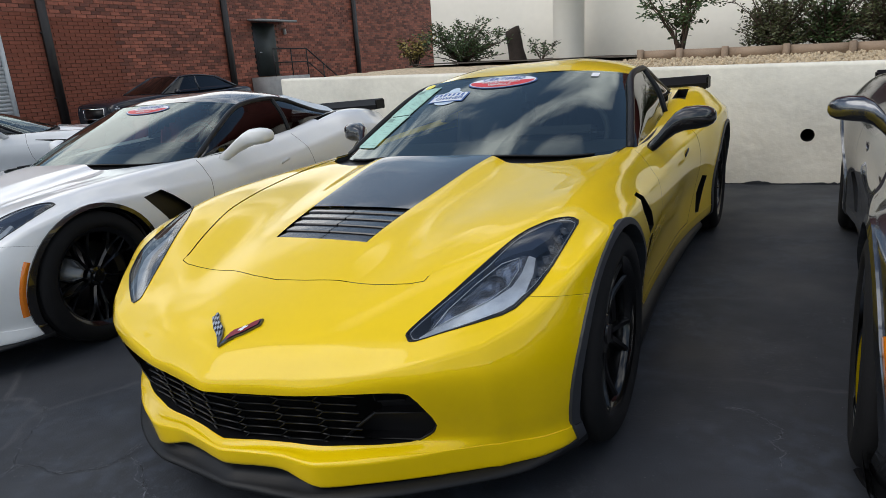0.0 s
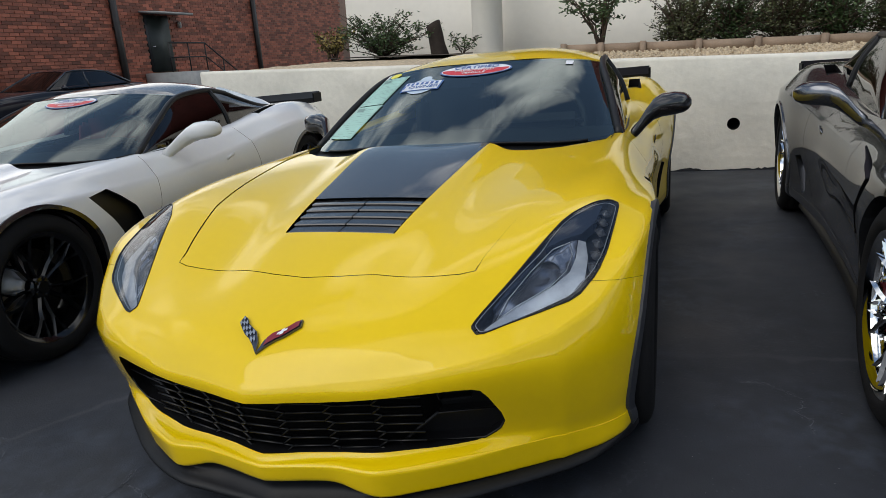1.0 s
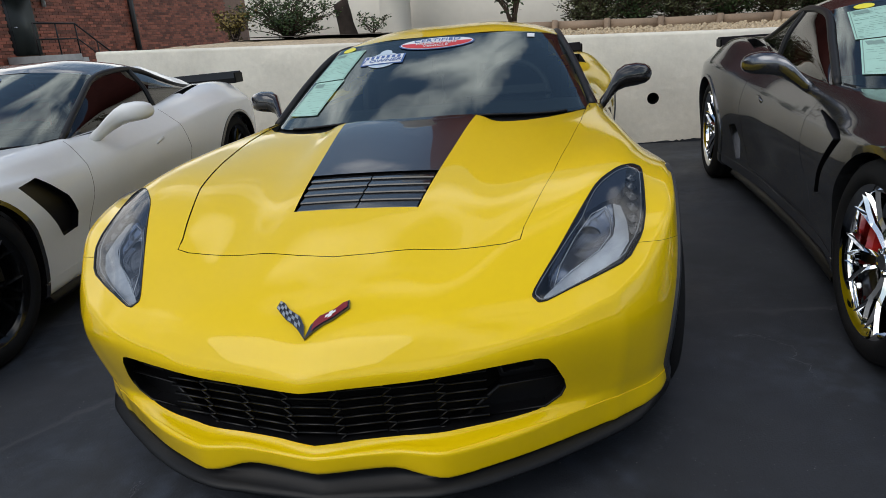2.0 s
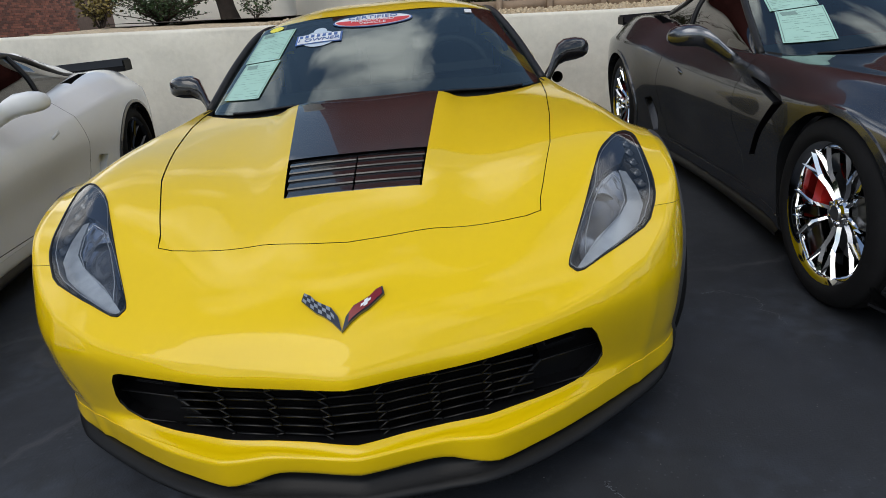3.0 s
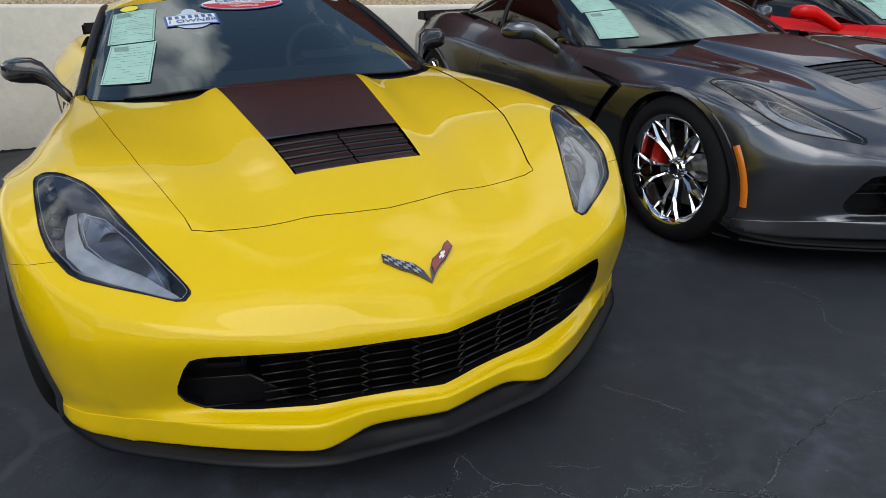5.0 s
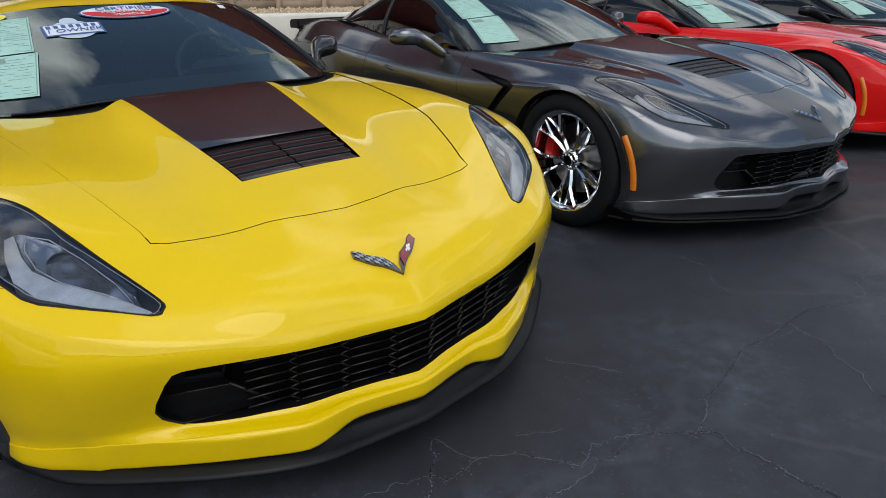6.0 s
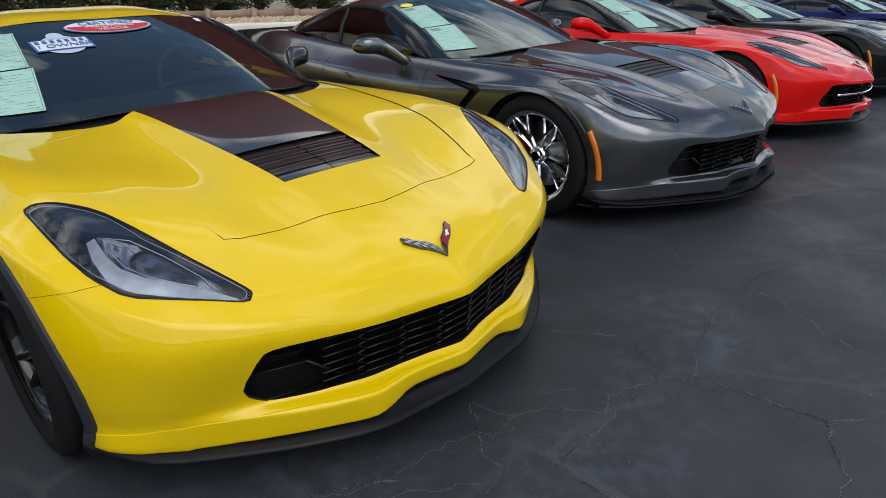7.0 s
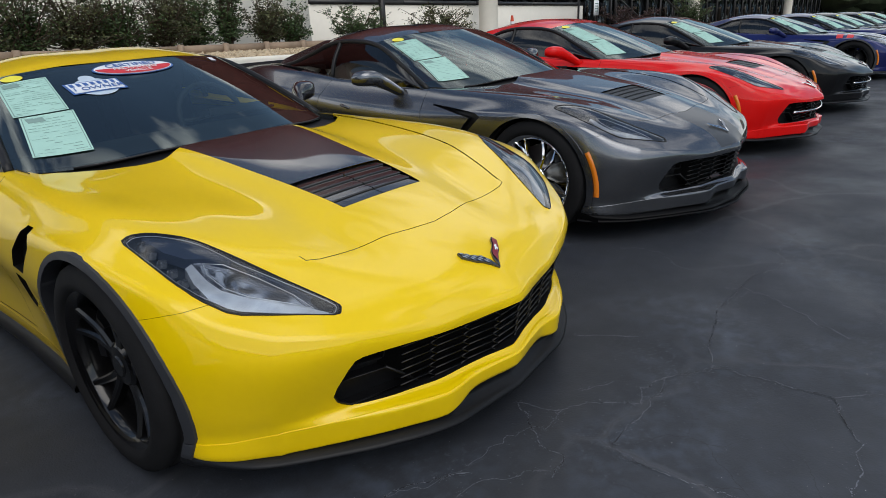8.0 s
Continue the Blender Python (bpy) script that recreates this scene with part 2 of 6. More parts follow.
def mirrored(bm):
    out = bm.copy()
    for v in out.verts:
        v.co.x = -v.co.x
    bmesh.ops.reverse_faces(out, faces=out.faces[:])
    return out


def outward(bm, c):
    """Turns every face of a sheet away from a place inside."""
    bm.normal_update()
    c = Vector(c)
    if sum((f.calc_center_median() - c).dot(f.normal) * f.calc_area() for f in bm.faces) < 0:
        bmesh.ops.reverse_faces(bm, faces=bm.faces[:])
    return bm


# ---- the sports car: one body, shared by every car of the row ----
FRONT_AXLE, REAR_AXLE = 0.970, 3.66
# Lengthwise lines of half the upper body, from the nose edge to the tail: spine, hood bulge, valley, hood edge, fender crest, shoulder.
SPINE = [(0, .160, .443), (0, .225, .497), (0, .31, .546), (0, .47, .604), (0, .75, .689), (0, 1.1, .757), (0, 1.5, .815), (0, 1.85, .820), (0, 2.3, .80), (0, 2.8, .82), (0, 3.25, .85), (0, 3.7, .875), (0, 4.1, .885), (0, 4.47, .875)]
BULGE = [(.16, .178, .445), (.16, .235, .499), (.16, .322, .547), (.165, .48, .605), (.195, .76, .688), (.23, 1.11, .755), (.264, 1.5, .815), (.28, 1.85, .818), (.28, 2.3, .80), (.28, 2.8, .82), (.28, 3.25, .85), (.28, 3.7, .88), (.28, 4.1, .89), (.27, 4.46, .875)]
VALLEY = [(.30, .203, .450), (.31, .262, .503), (.315, .36, .553), (.32, .53, .610), (.345, .80, .687), (.375, 1.15, .744), (.372, 1.52, .789), (.39, 1.88, .785), (.46, 2.35, .80), (.46, 2.84, .82), (.46, 3.27, .855), (.46, 3.7, .91), (.44, 4.09, .91), (.42, 4.44, .875)]
HOOD_EDGE = [(.44, .245, .465), (.46, .325, .516), (.475, .44, .573), (.503, .63, .656), (.562, .88, .725), (.625, 1.22, .763), (.68, 1.62, .784), (.69, 2.06, .787), (.66, 2.45, .81), (.64, 2.9, .83), (.64, 3.3, .885), (.64, 3.7, .925), (.60, 4.08, .915), (.55, 4.42, .875)]
CREST = [(.58, .315, .49), (.625, .43, .55), (.675, .57, .620), (.735, .80, .716), (.772, 1.05, .752), (.785, 1.38, .762), (.775, 1.75, .764), (.755, 2.17, .782), (.745, 2.55, .805), (.75, 2.95, .84), (.785, 3.33, .89), (.805, 3.7, .918), (.765, 4.06, .90), (.70, 4.38, .86)]
SHOULDER = [(.70, .41, .515), (.80, .54, .565), (.868, .70, .645), (.902, .955, .69), (.892, 1.25, .68), (.865, 1.6, .66), (.852, 1.95, .655), (.85, 2.3, .67), (.855, 2.65, .69), (.885, 3.0, .73), (.935, 3.35, .775), (.955, 3.70, .785), (.925, 4.05, .77), (.84, 4.33, .74)]
# Levels of the side below the shoulder: station round the car, how far out, and height.
RING = [0, 1.15, 1.75, 2.1, 3, 5, 7, 8, 10, 13, 16, 18, 23]
OUT = [
    [.009, .019, .024, .025, .025, .03, .025, .02, .02, .02, .02, .02, .02],
    [-.003, .006, .011, .012, .012, .02, .022, .02, -.01, -.02, .02, 0, 0],
    [.012, .018, .026, .029, .028, .010, .005, .01, -.02, -.02, .01, -.02, -.02],
    [.010, .014, .024, .027, .026, .004, .002, .005, -.03, -.03, 0, -.04, -.04],
    [.004, .009, .019, .022, .021, -.002, -.006, -.02, -.06, -.06, -.03, -.08, -.08],
]
HIGH = [
    [.395, .397, .399, .40, .40, .42, .49, .53, .52, .56, .62, .60, .60],
    [.249, .251, .253, .255, .260, .282, .33, .36, .36, .38, .42, .42, .42],
    [.222, .232, .230, .230, .234, .222, .206, .22, .22, .22, .26, .30, .30],
    [.184, .192, .166, .160, .164, .152, .160, .17, .15, .15, .20, .24, .24],
    [.173, .181, .154, .148, .153, .140, .150, .15, .13, .13, .17, .20, .20],
]
# The arrow shape of the nose in plan: how far each level lies back from the plain curve, from the middle outwards.
ARROW_X = [0, .1, .2, .3, .4, .53, .6, .68, .76, .84, .9]
ARROW_Z = [.165, .224, .245, .405, .455, .53]
ARROW = [
    [.008, .019, .021, .014, .038, .060, .066, .055, .024, -.020, -.020],
    [.008, .020, .026, .012, .030, .054, .062, .053, .030, .004, 0],
    [.016, .040, .050, .053, .064, .082, .075, .055, .030, .005, 0],
    [-.010, .011, .026, .032, .037, .037, .032, .020, .008, 0, 0],
    [-.002, .008, .013, .016, .018, .016, .012, .006, 0, 0, 0],
    [0, 0, 0, 0, 0, 0, 0, 0, 0, 0, 0],
]


def arrow(x, z):
    return float(np.interp(z, ARROW_Z, [np.interp(x, ARROW_X, row) for row in ARROW]))


def half_body():
    """Half the outer skin as one fine sheet: hood, fenders and deck, and the side wall round nose, flank and tail."""
    lines = np.array([SPINE, BULGE, VALLEY, HOOD_EDGE, CREST, SHOULDER])
    long = smooth_line(lines, 9, axis=1)
    padl = long[1:2] * np.array([-1, 1, 1])
    top = smooth_line(np.concatenate([padl, long]), 7, axis=0)[7:]
    bm = bmesh.new()
    grid(bm, top, flip=True)
    edge = np.concatenate([top[:, 0], top[-1, 1:], top[-2::-1, -1]])
    ring = np.concatenate([np.linspace(0, 5, top.shape[0]), np.linspace(5, 18, top.shape[1])[1:], np.linspace(18, 23, top.shape[0])[1:]])
    tan = np.gradient(edge[:, :2], axis=0)
    nor = np.stack([tan[:, 1], -tan[:, 0]], 1)
    nor /= np.linalg.norm(nor, axis=1)[:, None]
    nor[0], nor[-1] = (0, -1), (0, 1)
    for _ in range(12):
        nor[1:-1] = (nor[:-2] + 2 * nor[1:-1] + nor[2:]) / 4
    nor /= np.linalg.norm(nor, axis=1)[:, None]
    rows = [edge]
    for out, high in zip(OUT, HIGH):
        o, z = np.interp(ring, RING, out), np.interp(ring, RING, high)
        for _ in range(2):
            o[1:-1], z[1:-1] = (o[:-2] + 2 * o[1:-1] + o[2:]) / 4, (z[:-2] + 2 * z[1:-1] + z[2:]) / 4
        p = edge.copy()
        p[:, :2] += nor * o[:, None]
        p[:, 2] = z
        p[0, 0] = p[-1, 0] = 0
        rows.append(p)
    # a firm edge where the shelf under the grille turns down into the chin, fading towards the wheel
    w = np.interp(ring, [0, .6, 1.2, 3.0, 4.2, 5.2, 23], [.5, .7, 1, .8, .35, 0, 0])[:, None]
    out2 = np.concatenate([nor, 0 * nor[:, :1]], 1)
    brow = rows[3] + out2 * .003 * w
    brow[:, 2] = rows[3][:, 2] - .009
    rows.insert(4, brow)
    rows = np.array(rows)
    lead = 2 * rows[0] - rows[1]
    lead[:, :2] = edge[:, :2] - nor * 0.05
    lead[:, 2] = edge[:, 2] + 0.05
    side = smooth_line(np.concatenate([[lead], rows]), 6, axis=0)[6:]
    grid(bm, side, flip=True)
    bmesh.ops.remove_doubles(bm, verts=bm.verts[:], dist=2e-4)
    for v in bm.verts:
        if v.co.y < .95:
            v.co.y += arrow(v.co.x, v.co.z) * min(1, (.95 - v.co.y) / .25)
    bmesh.ops.recalc_face_normals(bm, faces=bm.faces[:])
    return bm


HALF = half_body()
HALF.normal_update()
if sum(f.normal.z for f in HALF.faces if f.calc_center_median().z > 0.6) < 0:
    bmesh.ops.reverse_faces(HALF, faces=HALF.faces[:])
HALF.normal_update()
from mathutils.bvhtree import BVHTree
HALF.faces.ensure_lookup_table()
SKIN = BVHTree.FromBMesh(HALF)


def skin_normal(p):
    """The skin's smooth normal near a place, on either half."""
    q = Vector((abs(p.x), p.y, p.z))
    _, _, k, _ = SKIN.find_nearest(q)
    f = HALF.faces[k]
    n, total = Vector(), 0
    for v in f.verts:
        w = 1 / ((v.co - q).length_squared + 1e-8)
        n += v.normal * w
        total += w
    n /= total
    if abs(q.x) < 0.004:
        n.x = 0
    if p.x < 0:
        n.x = -n.x
    return n.normalized()


def skin_z(x, y):
    hit = SKIN.ray_cast(Vector((abs(x), y, 2)), Vector((0, 0, -1)))
    return hit[0].z if hit[0] else 0.6


def sleek(name, bm):
    """A mesh whose shading follows the whole skin, so that no cut line shows in its reflections."""
    me = mesh(name, bm)
    me.normals_split_custom_set_from_vertices([skin_normal(v.co) for v in me.vertices])
    return me


def ring_poly(cy, cz, r, n=44):
    return [(cy + r * math.cos(2 * math.pi * k / n), cz + r * math.sin(2 * math.pi * k / n)) for k in range(n)]


def strip_poly(line, w):
    """A narrow closed outline along an open line of 2D points."""
    left, right = [], []
    for k, p in enumerate(line):
        a, b = Vector(line[max(k - 1, 0)]), Vector(line[min(k + 1, len(line) - 1)])
        d = (b - a).normalized()
        left.append((p[0] - d.y * w, p[1] + d.x * w))
        right.append((p[0] + d.y * w, p[1] - d.x * w))
    return left + right[::-1]


LAMP = [(.506, .366), (.513, .388), (.573, .514), (.632, .645), (.681, .755), (.746, .842), (.786, .878), (.812, .876), (.807, .772), (.797, .655), (.781, .585), (.737, .505), (.647, .432), (.545, .360), (.522, .352)]
def rounded(poly, f=.22):
    """Cuts the corners of a closed outline."""
    out = []
    for k, q in enumerate(poly):
        a, q, d = Vector(poly[k - 1]), Vector(q), Vector(poly[(k + 1) % len(poly)])
        out += [tuple(q.lerp(a, f)), tuple(q.lerp(d, f))]
    return out


LAMP = rounded(LAMP, .18)
# The rear edge of the hood, with a step down on either side of the raised middle.
COWL_EDGE = [(0, 1.527), (.15, 1.524), (.24, 1.518), (.264, 1.510), (.30, 1.492), (.36, 1.482), (.447, 1.496), (.544, 1.540), (.632, 1.622), (.697, 1.735)]
STRIPE = [(0, .690), (.186, .690), (.272, 1.56), (.272, 1.70), (0, 1.70)]
HOOD_LINE = [(0, .472), (.10, .482), (.21, .502), (.30, .508), (.385, .512), (.437, .518), (.476, .533), (.484, .58), (.504, .644), (.526, .722), (.563, .849), (.613, 1.112), (.665, 1.45), (.70, 1.76)]
GRILLE = [(-.05, .403), (0, .403), (.1, .399), (.2, .401), (.30, .407), (.42, .414), (.515, .416), (.548, .404), (.584, .306), (.566, .270), (.530, .2465), (.43, .2465), (.328, .246), (.2, .245), (.1, .243), (0, .243), (-.05, .243)]
GRILLE = GRILLE[:2] + rounded(GRILLE)[6:-6] + GRILLE[-2:]


# Openings behind the front wheel: two stacked gills, one broad slanted slot, or a bent slot with a long thin upper arm.
FENDER_VENTS = {
    "gill": ([(1.36, .690), (1.42, .688), (1.57, .585), (1.605, .52), (1.49, .518), (1.365, .63)], [(1.50, .492), (1.612, .495), (1.625, .385), (1.58, .36), (1.51, .40)]),
    "broad": ([(1.31, .658), (1.455, .672), (1.53, .625), (1.63, .548), (1.685, .455), (1.675, .382), (1.545, .372), (1.50, .44), (1.43, .525)],),
    "bent": ([(1.77, .703), (1.38, .672), (1.338, .652), (1.48, .525), (1.615, .388), (1.685, .375), (1.56, .505), (1.43, .640), (1.77, .695)],),
}


def sunk(bm, vec):
    """Pushes a panel inwards, with side walls from its old outline."""
    w = wall_in(bm, vec)
    for v in bm.verts:
        v.co += Vector(vec)
    return join(bm, w)


def body_parts():
    """Cuts the skin into its panels. Gives a dictionary of meshes, shared by all cars."""
    bm = HALF.copy()
    out = {}
    front = lambda c: c.y < 0.75 and c.z < 0.5
    up = lambda c: c.z > 0.42
    side = lambda c: c.x > 0.76
    # wheel openings and their dark lips
    for cy, cz, r in ((.982, .318, .352), (REAR_AXLE, .335, .362)):
        edge = lambda a: r + .031 - .012 * max(0, math.sin(a))
        cut(bm, [(cy + edge(a) * math.cos(a), cz + edge(a) * math.sin(a)) for a in np.linspace(0, 2 * math.pi, 49)[:-1]], (1, 2), side)
        cut(bm, ring_poly(cy, cz, r), (1, 2), side)
        c0 = [f for f in bm.faces if f.is_valid and side(f.calc_center_median()) and math.hypot(f.calc_center_median().y - cy, f.calc_center_median().z - cz) < edge(math.atan2(f.calc_center_median().z - cz, f.calc_center_median().y - cy))]
        band = [f for f in c0 if f.normal.x > .08 and math.hypot(f.calc_center_median().y - cy, f.calc_center_median().z - cz) >= r]
        inner = [f for f in c0 if math.hypot(f.calc_center_median().y - cy, f.calc_center_median().z - cz) < r]
        bmesh.ops.delete(bm, geom=inner, context="FACES")
        b = take(bm, [f for f in band if f.is_valid])
        b.normal_update()
        for v in b.verts:
            v.co += skin_normal(v.co) * 0.007
        out["arch_trim_front" if cy < 2 else "arch_trim_rear"] = b
        w = wall_in(b, (-.05, 0, 0))
        join(b, w)
    # grille opening
    bmesh.ops.delete(bm, geom=cut(bm, GRILLE, (0, 2), front), context="FACES")
    out["grille_lip"] = wall_in(bm, (0, .05, 0), lambda p: p.y < .6 and p.z > .2 and p.z < .45 and 0.001 < p.x < .62)
    # cabin opening
    cabin = COWL_EDGE + [(.715, 1.89), (.715, 2.05), (.70, 2.5), (.66, 3.1), (.62, 3.6), (.52, 4.0), (0, 4.12), (-.1, 4.12), (-.1, COWL_EDGE[0][1])]
    bmesh.ops.delete(bm, geom=cut(bm, cabin, (0, 1), lambda c: c.z > .7), context="FACES")
    # headlamps
    lamp = take(bm, cut(bm, LAMP, (0, 1), up))
    out["lamp"] = lamp
    # joints of the hood, the door and the bumper
    gaps = bmesh.new()
    door_line = [(1.87, .79), (1.87, .66), (1.84, .5), (1.77, .34), (1.73, .235), (2.2, .225), (2.80, .235), (2.93, .38), (2.95, .55), (2.90, .72), (2.86, .85)]
    for line, ax, ok, wide in ((HOOD_LINE, (0, 1), up, .0014), (door_line, (1, 2), side, .0018), ([(.555, .592), (.62, .580), (.72, .556)], (1, 2), side, .0005)):
        join(gaps, take(bm, cut(bm, strip_poly(line, wide), ax, ok)))
    for v in gaps.verts:
        v.co -= skin_normal(v.co) * 0.007
    out["gaps"] = gaps
    # hood panel and its glossy centre panel
    hood = cut(bm, [(-.1, .472)] + HOOD_LINE + [(-.1, 1.9)], (0, 1), up)
    hb = take(bm, hood)
    for v in hb.verts:
        if v.co.y > .56:
            d = float(np.interp(v.co.y, [q[1] for q in HOOD_LINE[6:]], [q[0] for q in HOOD_LINE[6:]])) - v.co.x
            v.co.z -= .0028 * max(0, 1 - d / .04)
    stripe = take(hb, cut(hb, [(-.1, .690)] + STRIPE[1:4] + [(-.1, 1.70)], (0, 1), up))
    vent = take(stripe, cut(stripe, [(-.1, .6), (.3, .6), (.3, .93), (-.1, .93)], (0, 1), up))
    out["hood"], out["stripe"], out["vent"] = hb, stripe, vent
    door = take(bm, cut(bm, door_line, (1, 2), side))
    out["door"] = door
    nose = cut(bm, [(-.1, .15), (.168, .15), (.168, .478), (-.1, .478)], (0, 1), lambda c: c.z > .44 and c.y < .6)
    out["nose"] = take(bm, nose)
    bump = [f for f in bm.faces if f.calc_center_median().y < .65]
    out["bumper"] = take(bm, bump)
    fender = take(bm, [f for f in bm.faces if f.calc_center_median().y < 1.9 and f.calc_center_median().x > .2])
    for style, shapes in FENDER_VENTS.items():
        fen, hollow = fender.copy(), bmesh.new()
        for shape in shapes:
            join(hollow, sunk(take(fen, cut(fen, shape, (1, 2), side)), (-.035, 0, 0)))
        out["fender_" + style], out["duct_" + style] = fen, hollow
    out["scoop"] = sunk(take(bm, cut(bm, [(2.965, .255), (3.03, .245), (3.15, .44), (3.05, .46), (2.975, .37)], (1, 2), side)), (-.05, .02, 0))
    out["intake"] = sunk(take(bm, cut(bm, [(.690, 3.27), (.77, 3.24), (.745, 3.58), (.675, 3.62)], (0, 1), up)), (-.01, .01, -.05))
    out["rear"] = bm
    return out


PIECES = body_parts()
SHELL = {}
for key in ("bumper", "hood", "stripe", "rear", "nose"):
    SHELL[key] = sleek(key, both(PIECES[key]))
for key in ("door", "fender_gill", "fender_broad", "fender_bent"):
    SHELL[key + "_l"] = sleek(key, PIECES[key].copy())
    SHELL[key + "_r"] = sleek(key, mirrored(PIECES[key]))
for key in ("arch_trim_front", "arch_trim_rear", "duct_gill", "duct_broad", "duct_bent", "scoop", "intake"):
    SHELL[key + "_l"] = mesh(key, PIECES[key].copy(), TRIM)
    SHELL[key + "_r"] = mesh(key, mirrored(PIECES[key]), TRIM)
SHELL["gaps"] = mesh("gaps", both(PIECES["gaps"]), MATTE)
SHELL["grille_lip"] = mesh("grille_lip", both(PIECES["grille_lip"]), PLASTIC)


def lamp_parts(mirror):
    """Lens, bezel, bucket, light bar and projector of one headlamp."""
    lens = PIECES["lamp"].copy()
    poly = [Vector(p) for p in LAMP]
    c = sum(poly, Vector((0, 0))) / len(poly)
    on = lambda p, d: Vector((p[0], p[1], skin_z(p[0], p[1]))) + skin_normal(Vector((p[0], p[1], skin_z(p[0], p[1])))) * d

    def shrink(p, w):
        d = Vector(p) - c
        return c + d * (1 - w / d.length)

    def loop(step=4):
        pts = []
        for k in range(len(poly)):
            a, b = poly[k - 1], poly[k]
            pts += [a + (b - a) * (i / step) for i in range(step)]
        return pts
    rim = bmesh.new()
    lp = loop()
    cols = []
    for p in lp:
        q = shrink(p, .0042)
        cols.append([on(p, -.004), on(p, .0025), on(q, .002), on(q, -.03)])
    cols.append(cols[0])
    grid(rim, cols)
    bucket = bmesh.new()
    rows = []
    for p in lp + lp[:1]:
        rows.append([on(shrink(p, .012), -.004), on(shrink(p, .02), -.035), on(c + (Vector(p) - c) * .7, -.055), on(c + (Vector(p) - c) * .35, -.06), on(c, -.06)])
    grid(bucket, rows)

    def inset(shape, depth, down=.03):
        own = PIECES["lamp"].copy()
        sheet = take(own, cut(own, shape, (0, 1), lambda q: True))
        own.free()
        for v in sheet.verts:
            v.co -= skin_normal(v.co) * depth
        return join(sheet, wall_in(sheet, (0, .35 * down, -down)))
    # smooth cover over the inner rear half, running forward in a narrow tongue
    cover = inset([(.752, .852), (.690, .788), (.640, .68), (.590, .545), (.545, .432), (.551, .432), (.594, .528), (.640, .632), (.690, .678), (.728, .705), (.757, .760), (.770, .845)], .010)
    # broad light pipe: along the lower outer edge, then up in a hook
    bar = inset([(.535, .378), (.552, .370), (.645, .442), (.722, .515), (.752, .570), (.752, .640), (.742, .690), (.722, .690), (.722, .630), (.712, .580), (.680, .532), (.600, .458)], .020)
    # bright concave reflector round the projector
    bowl = inset([(.548, .392), (.600, .456), (.680, .530), (.710, .578), (.720, .630), (.720, .690), (.690, .680), (.640, .634), (.595, .531), (.551, .434)], .022, .02)
    bmesh.ops.subdivide_edges(bowl, edges=bowl.edges[:], cuts=3, use_grid_fill=True)
    mid = Vector((.655, .575))
    for v in bowl.verts:
        r = math.hypot(v.co.x - mid.x, .7 * (v.co.y - mid.y)) / .095
        v.co -= skin_normal(v.co) * (.018 * max(0.0, 1 - r * r) + .0014 * math.sin(r * 14 + v.co.x / .011))
    barrel = lathe([(-.03, .032), (0, .032), (0, .029), (-.014, .026), (-.009, .020), (-.006, .010), (-.005, .001)], 28)
    way = Vector((0.1, -0.9, 0.35)).normalized()
    barrel.transform(Matrix.Translation(on((.656, .585), -.046)) @ way.to_track_quat("X", "Z").to_matrix().to_4x4())
    # square cells along the outer rear edge, each a frame round a small reflector
    beads = bmesh.new()
    for t in np.linspace(0.0, 1.0, 6):
        q = Vector((.783, .83)) * (1 - t) + Vector((.768, .612)) * t
        n = skin_normal(on(q, 0))
        turn = Matrix.Translation(on(q, -.022)) @ n.to_track_quat("Z", "Y").to_matrix().to_4x4()
        box(.026, .032, .010, turn, .003, beads)
        box(.014, .018, .010, turn @ Matrix.Translation((0, 0, .005)), .003, beads)
    # fine pale lines: round the lens inside its dark rim, and round the projector's window
    line = tube([on(shrink(q, .013), -.006) for q in lp], .0012, 5, closed=True)
    tube([on(q, -.017) for q in ((.560, .408), (.600, .452), (.672, .524), (.703, .578), (.712, .635), (.700, .672), (.660, .640), (.615, .560), (.575, .470))], .0014, 5, line, closed=True)
    out = {"line": line, "lens": lens, "rim": rim, "bucket": bucket, "bar": bar, "cover": cover, "bowl": bowl, "barrel": barrel, "beads": beads}
    for k in out:
        bmesh.ops.recalc_face_normals(out[k], faces=out[k].faces[:])
        if mirror:
            m = mirrored(out[k])
            out[k] = m
    res = {k: mesh(k, v) for k, v in out.items() if k != "lens"}
    res["lens"] = sleek("lens", outward(out["lens"], (-.6 if mirror else .6, .75, .2)))
    return res


LAMPS = {"l": lamp_parts(False), "r": lamp_parts(True)}


